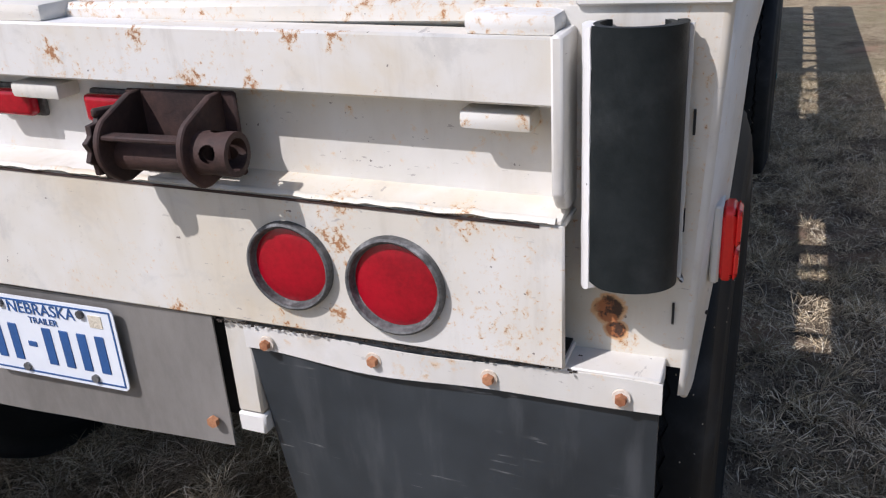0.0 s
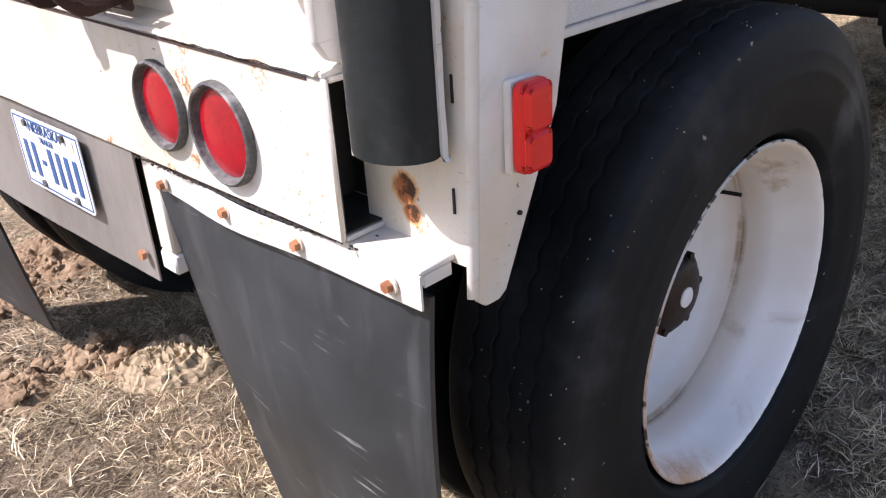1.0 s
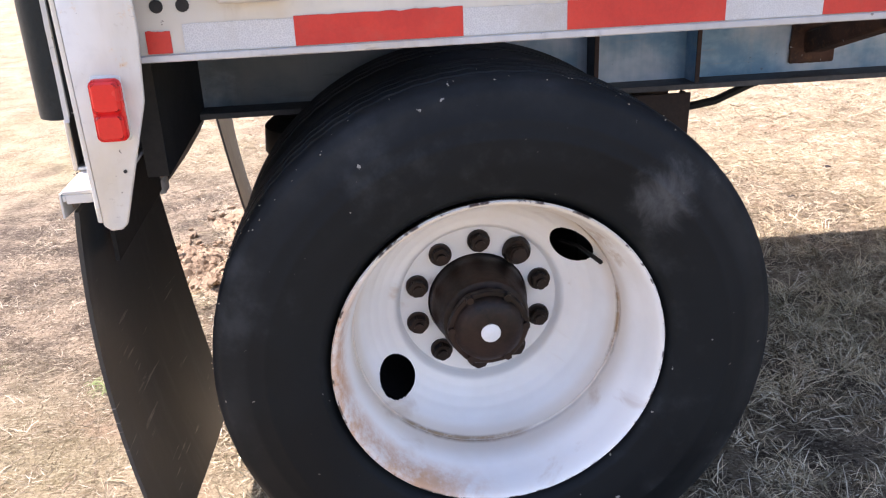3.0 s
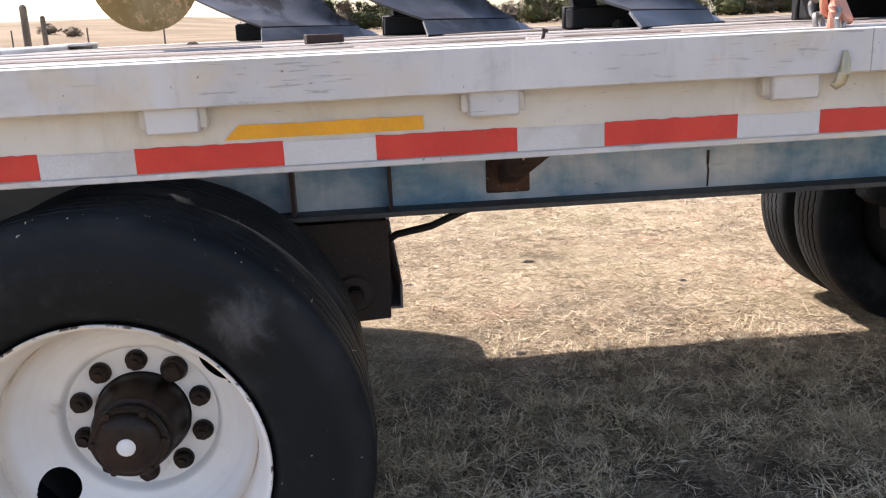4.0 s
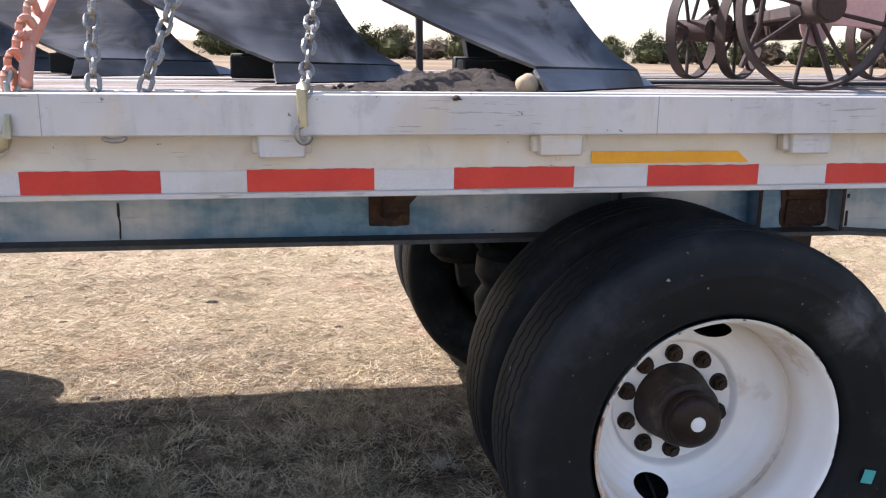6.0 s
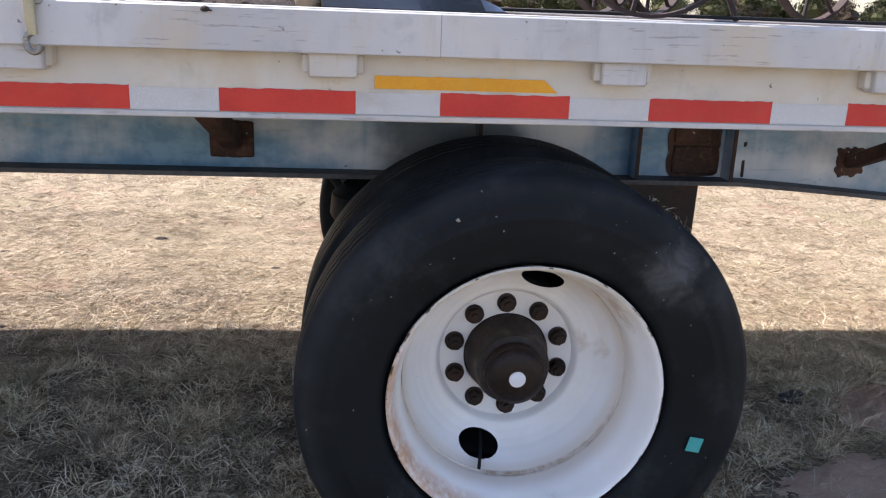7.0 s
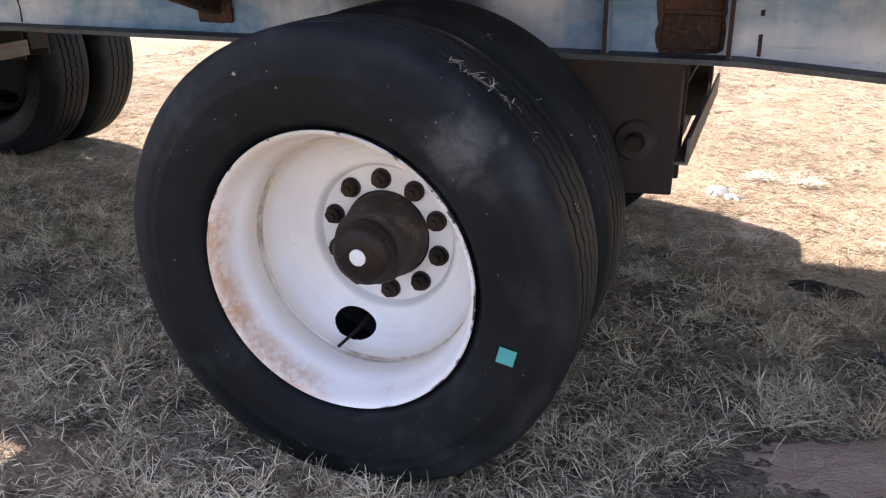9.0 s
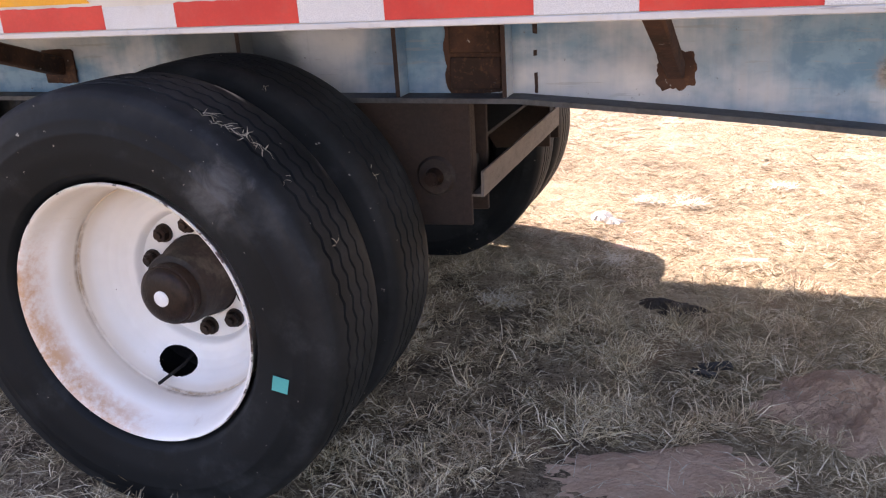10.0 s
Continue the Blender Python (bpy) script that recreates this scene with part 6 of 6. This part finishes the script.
tagged(part("grit_specks", bm, STRAW, None, "", pose(wheel_spots[0][0], YO + 0.013, wheel_spots[0][1])), "pale specks of grit and seed on the tyre tread", "grit", kind="stuff")
for x, y, r, s in ((0.84, 2.92, 0.03, 1.0), (1.25, 1.75, 0.03, 2.0), (2.33, 2.65, 0.03, 3.0), (1.6, 3.3, 0.04, 4.0), (0.5, 3.5, 0.03, 5.0), (1.9, 2.2, 0.025, 6.0), (4.25, 1.41, 0.075, 8.5), (4.18, 1.45, 0.06, 2.5), (4.31, 1.39, 0.035, 3.5), (4.22, 1.37, 0.03, 4.5), (4.26, 1.47, 0.028, 7.5)):
    heap("dung_clod", x, y, ground_z(x, y), r, r * 0.7, r * 0.42, SOIL, "small dark clod on the grass", "clod", s, 0, 56, 0.7)


for x, y, yaw, s in ((4.40, 0.98, 20, 0.05), (4.37, 0.93, -15, 0.04)):
    chip = rough_up(box(-s, s, -s * 0.35, s * 0.35, 0.0, 0.012, 0.003), 0.004, 40, s * 100)
    tagged(part("bark_chip", chip, UNDER, None, "", pose(x, y, ground_z(x, y) + 0.01, 4, 0, yaw)), "grey weathered wood chip lying in the grass", "wood chip")

# ---- distance ----
def tree(x, y, h, w, dark, seed):
    """A shrubby juniper: short trunk, crown of many small sprays down to the ground, ragged top."""
    t = thing("tree", "distant dark green juniper with ragged outline" if not dark else "distant bare brown shrub with ragged outline", "tree", (x, y, ground_z(x, y)), "tree line")
    part("trunk", rod((0, 0, -0.2), (0, 0, h * 0.45), w * 0.03, w * 0.015, 8), UNDER, t)
    r = random.Random(seed)
    verts, faces = [], []
    clumps = []
    for i in range(46):
        v = r.random() ** 0.85
        rad = w * 0.5 * math.sqrt(max(0.02, 1 - (v * 1.05 - 0.22) ** 2 / 0.68)) * math.sqrt(r.random())
        a = r.uniform(0, 6.283)
        clumps.append((Vector((rad * math.cos(a), rad * math.sin(a), h * (0.03 + 0.86 * v))), h * r.uniform(0.05, 0.10)))
    for i in range(4000):
        c, size = clumps[i % 46]
        c = c + Vector((r.gauss(0, size), r.gauss(0, size), r.gauss(0.1 * size, size * 0.9)))
        c.z = max(c.z, 0.05)
        s = h * 0.036 * r.uniform(0.5, 1.3)
        n = len(verts)
        for _ in range(3):
            verts.append(c + Vector((r.uniform(-s, s), r.uniform(-s, s), r.uniform(-s, s * 1.5))))
        faces.append((n, n + 1, n + 2))
    # dense heart of the crown
    n0 = len(verts)
    for i in range(9):
        for j in range(14):
            e, a = math.pi * i / 8, 2 * math.pi * j / 14
            k = 0.80 + 0.28 * noise.noise(Vector((math.cos(a) * 2, math.sin(a) * 2, i * 0.6 + seed)))
            verts.append(Vector((0.40 * w * k * math.sin(e) * math.cos(a), 0.40 * w * k * math.sin(e) * math.sin(a), max(0.0, h * (0.36 + 0.40 * k * math.cos(e))))))
    faces += [(n0 + i * 14 + j, n0 + (i + 1) * 14 + j, n0 + (i + 1) * 14 + (j + 1) % 14, n0 + i * 14 + (j + 1) % 14) for i in range(8) for j in range(14)]
    me = bpy.data.meshes.new("crown")
    me.from_pydata(verts, [], faces)
    me.materials.append(LEAF[dark])
    ob = new("crown", me)
    ob.parent = t


def leaf_paint(name, a, b):
    k = Nodes(name)
    r = k.n.new("ShaderNodeNewGeometry").outputs["Random Per Island"]
    c = k.mix(k.calc("ADD", k.calc("MULTIPLY", r, 0.6), k.calc("MULTIPLY", k.info.outputs["Random"], 0.4)), a, b)
    return k.done(c, 0.9, 0.0, 0.1)


LEAF = [leaf_paint("juniper foliage", (0.018, 0.026, 0.012), (0.085, 0.085, 0.038)), leaf_paint("brown winter foliage", (0.05, 0.038, 0.026), (0.15, 0.115, 0.08))]
rt = random.Random(11)
for i in range(82):
    x = -7 + i * 2.0 + rt.uniform(-1.2, 1.2)
    tree(x, 108 + rt.uniform(-3, 7), rt.uniform(2.5, 4.3), rt.uniform(4.0, 5.8), 1 if rt.random() < 0.22 else 0, i)


def fence_post(x, y, r, h, label):
    z = ground_z(x, y)
    p = thing("fence_post", label, "post", (x, y, z), "fence posts")
    part("shaft", rough_up(rod((0, 0, -0.3), (0.01 * h, 0, h), r, r * 0.88, 12), 0.004, 6, x), POST, p)
    part("top", rod((0.01 * h, 0, h - 0.002), (0.01 * h, 0, h + r * 0.5), r * 0.86, r * 0.45, 12), POST, p, "weather-split top")


POST = plain("grey weathered post wood", (0.075, 0.058, 0.045), (0.20, 0.165, 0.13), 6, 0.9, 0.0, 0.8, 0.004, (4, 4, 0.6))
for x, y, r, h in ((-4.33, 12.3, 0.062, 1.9), (-4.13, 12.5, 0.045, 1.75)):
    fence_post(x, y, r, h, "thick weathered wooden corner post in the pasture")
for i in range(7):
    fence_post(-6.6 - 5.2 * i, 58.0 + 0.8 * i, 0.06, 1.5, "thin weathered wooden fence post in the pasture")
for x, y, h, w, k in ((-29.0, 96.0, 1.1, 2.2, 201), (-34.0, 104.0, 1.2, 3.0, 202), (-45.0, 101.0, 1.0, 2.4, 203)):
    tree(x, y, h, w, 1, k)


# ---- grass ----
def grass(name, label, x0, x1, y0, y1, count, per, lo, hi, seed, spread=0.016, lift=0.45, thin=0.5, wide=(0.0004, 0.00095), sway=0.35, paint=None):
    """Tufts of curled blades with bare soil between them; per is the blades of a tuft."""
    rng = np.random.default_rng(seed)
    x, y = rng.uniform(x0, x1, count), rng.uniform(y0, y1, count)
    patch = np.array([0.9 * noise.noise(Vector((a * 1.6, b * 1.6, 1.0))) + 0.9 * noise.noise(Vector((a * 5.5, b * 5.5, 2.0))) + 1.15 * noise.noise(Vector((a * 14.0, b * 14.0, 4.0))) for a, b in zip(x, y)])
    for bx, by, rx, ry, _, _, turn in BARE:
        c, s = math.cos(radians(turn)), math.sin(radians(turn))
        dx, dy = x - bx, y - by
        patch -= 1.6 * (((dx * c + dy * s) / rx) ** 2 + ((dy * c - dx * s) / ry) ** 2 < 0.6)
    for bx, by, br in CLEAR:
        patch -= 1.6 * ((x - bx) ** 2 + (y - by) ** 2 < br * br)
    keep = patch > rng.uniform(-0.75, thin, count)
    x, y, patch = x[keep], y[keep], patch[keep]
    patch = np.clip(patch, -0.9, 1.5)
    many = np.maximum(1, (per * rng.uniform(0.3, 1.7, len(x))).astype(int))
    tall = np.repeat(rng.uniform(0.7, 1.3, len(x)) * (1 + 0.25 * np.clip(patch, -0.5, 0.8)), many)
    gz = np.repeat(np.array([ground_z(a, b) for a, b in zip(x, y)]) - 0.003, many)
    cx, cy = np.repeat(x, many), np.repeat(y, many)
    n = len(cx)
    out, ring = rng.uniform(0, 2 * np.pi, n), spread * np.sqrt(rng.uniform(0, 1, n))
    p = np.stack([cx + ring * np.cos(out), cy + ring * np.sin(out), gz], 1)
    yaw = np.where(rng.uniform(0, 1, n) < 0.6, out + rng.normal(0, 0.7, n), rng.uniform(0, 2 * np.pi, n))
    length = rng.uniform(lo, hi, n) * tall
    lean = np.clip(rng.normal(lift, sway, n), 0.02, 1.45)
    w = rng.uniform(*wide, n)[:, None]
    def way(a, e):
        return np.stack([np.cos(a) * np.cos(e), np.sin(a) * np.cos(e), np.sin(e)], 1)
    d0 = way(yaw, lean)
    yaw2, lean2 = yaw + rng.normal(0, 0.5, n), lean - rng.uniform(-0.3 * sway, 3.1 * sway, n)
    d1 = way(yaw2, lean2)
    flat = np.stack([-np.sin(yaw), np.cos(yaw), np.zeros(n)], 1)
    roll = rng.normal(0, 0.8, n)[:, None]
    s = (flat * np.cos(roll) + np.cross(d0, flat) * np.sin(roll)) * w
    mid = p + d0 * (length * 0.5)[:, None]
    tip = mid + d1 * (length * 0.5)[:, None]
    tip[:, 2] = np.maximum(tip[:, 2], gz + 0.006)
    verts = np.stack([p - s, p + s, mid + s, mid - s, tip], 1).reshape(-1, 3)
    b = np.arange(n) * 5
    faces = [(i, i + 1, i + 2, i + 3) for i in b.tolist()] + [(i + 3, i + 2, i + 4) for i in b.tolist()]
    me = bpy.data.meshes.new(name)
    me.from_pydata(verts.tolist(), [], faces)
    me.materials.append(paint or GRASS)
    return tagged(new(name, me), label, "grass", kind="stuff")


def grass_paint(name, dull, pale, bright, brown, green):
    k = Nodes(name)
    g = k.n.new("ShaderNodeNewGeometry")
    r = g.outputs["Random Per Island"]
    c = k.mix(k.ramp(r, 0.06, 0.55), dull, pale)
    c = k.mix(k.ramp(r, 0.62, 0.92), c, bright)
    patch = k.calc("ADD", k.noise(k.place((1, 1, 1), False), 6.0, 3, 0.5), k.calc("MULTIPLY", k.noise(k.place((1, 1, 1), False), 19.0, 3, 0.5), 0.8))
    earth = k.noise(k.place((1, 1, 1), False), 3.3, 5, 0.6, 0.4)
    c = k.mix(k.ramp(earth, 0.52, 0.66, 0, 0.5 * brown + 0.1), c, (0.42, 0.275, 0.18))
    c = k.mix(k.ramp(patch, 0.88, 1.04, 0, brown), c, (0.12, 0.09, 0.058))
    fresh = k.calc("MULTIPLY", k.ramp(k.noise(k.place((1, 1, 1), False), 1.6, 4), 0.50, 0.66, 0.03, green), k.ramp(k.calc("FRACT", k.calc("MULTIPLY", r, 37.0)), 0.35, 0.6))
    c = k.mix(fresh, c, (0.24, 0.265, 0.11))
    return k.done(c, 0.8, 0.0, 0.25)


GRASS = grass_paint("dry grass blades", (0.28, 0.205, 0.122), (0.77, 0.628, 0.415), (0.87, 0.775, 0.585), 0.55, 0.25)
THATCH = grass_paint("pale matted thatch", (0.33, 0.248, 0.157), (0.55, 0.445, 0.302), (0.67, 0.575, 0.425), 0.5, 0.25)
EARTHY = grass_paint("soiled thatch", (0.22, 0.160, 0.103), (0.44, 0.347, 0.237), (0.59, 0.50, 0.37), 0.70, 0.40)
grass("grass", "matted dry grass under and beside the trailer", -0.7, 5.6, -1.15, 1.8, 29000, 11, 0.018, 0.06, 5, 0.028, 0.40, 1.2)
grass("grass", "loose bleached straw strands over the mat", -0.9, 5.6, -1.15, 2.0, 110000, 1, 0.03, 0.095, 8, 0.01, 0.25, 1.1, (0.0006, 0.0015))
grass("grass", "taller uncut dry grass round the wheels", -0.6, 5.6, -1.1, 1.75, 9500, 20, 0.035, 0.10, 9, 0.034, 0.52, 1.0, (0.0006, 0.0015))
grass("grass", "flattened thatch in the open pasture", -0.9, 6.4, 1.45, 3.9, 62000, 6, 0.025, 0.075, 10, 0.05, 0.08, 0.0, (0.0006, 0.0014), 0.14, THATCH)
grass("grass", "flattened thatch behind the trailer", -1.7, -0.45, -1.15, 3.4, 11000, 6, 0.02, 0.07, 12, 0.04, 0.10, 1.0, (0.0006, 0.0014), 0.16, EARTHY)
grass("grass", "loose straw over the open pasture", -1.7, 6.4, 1.5, 4.0, 30000, 1, 0.03, 0.09, 13, 0.01, 0.15, 0.6, (0.0006, 0.0014), 0.2, THATCH)
grass("grass", "dry grass beyond the trailer", -1.5, 8.5, 3.8, 8.0, 36000, 6, 0.03, 0.09, 6, 0.05, 0.10, 0.2, (0.0010, 0.0020), 0.16, THATCH)
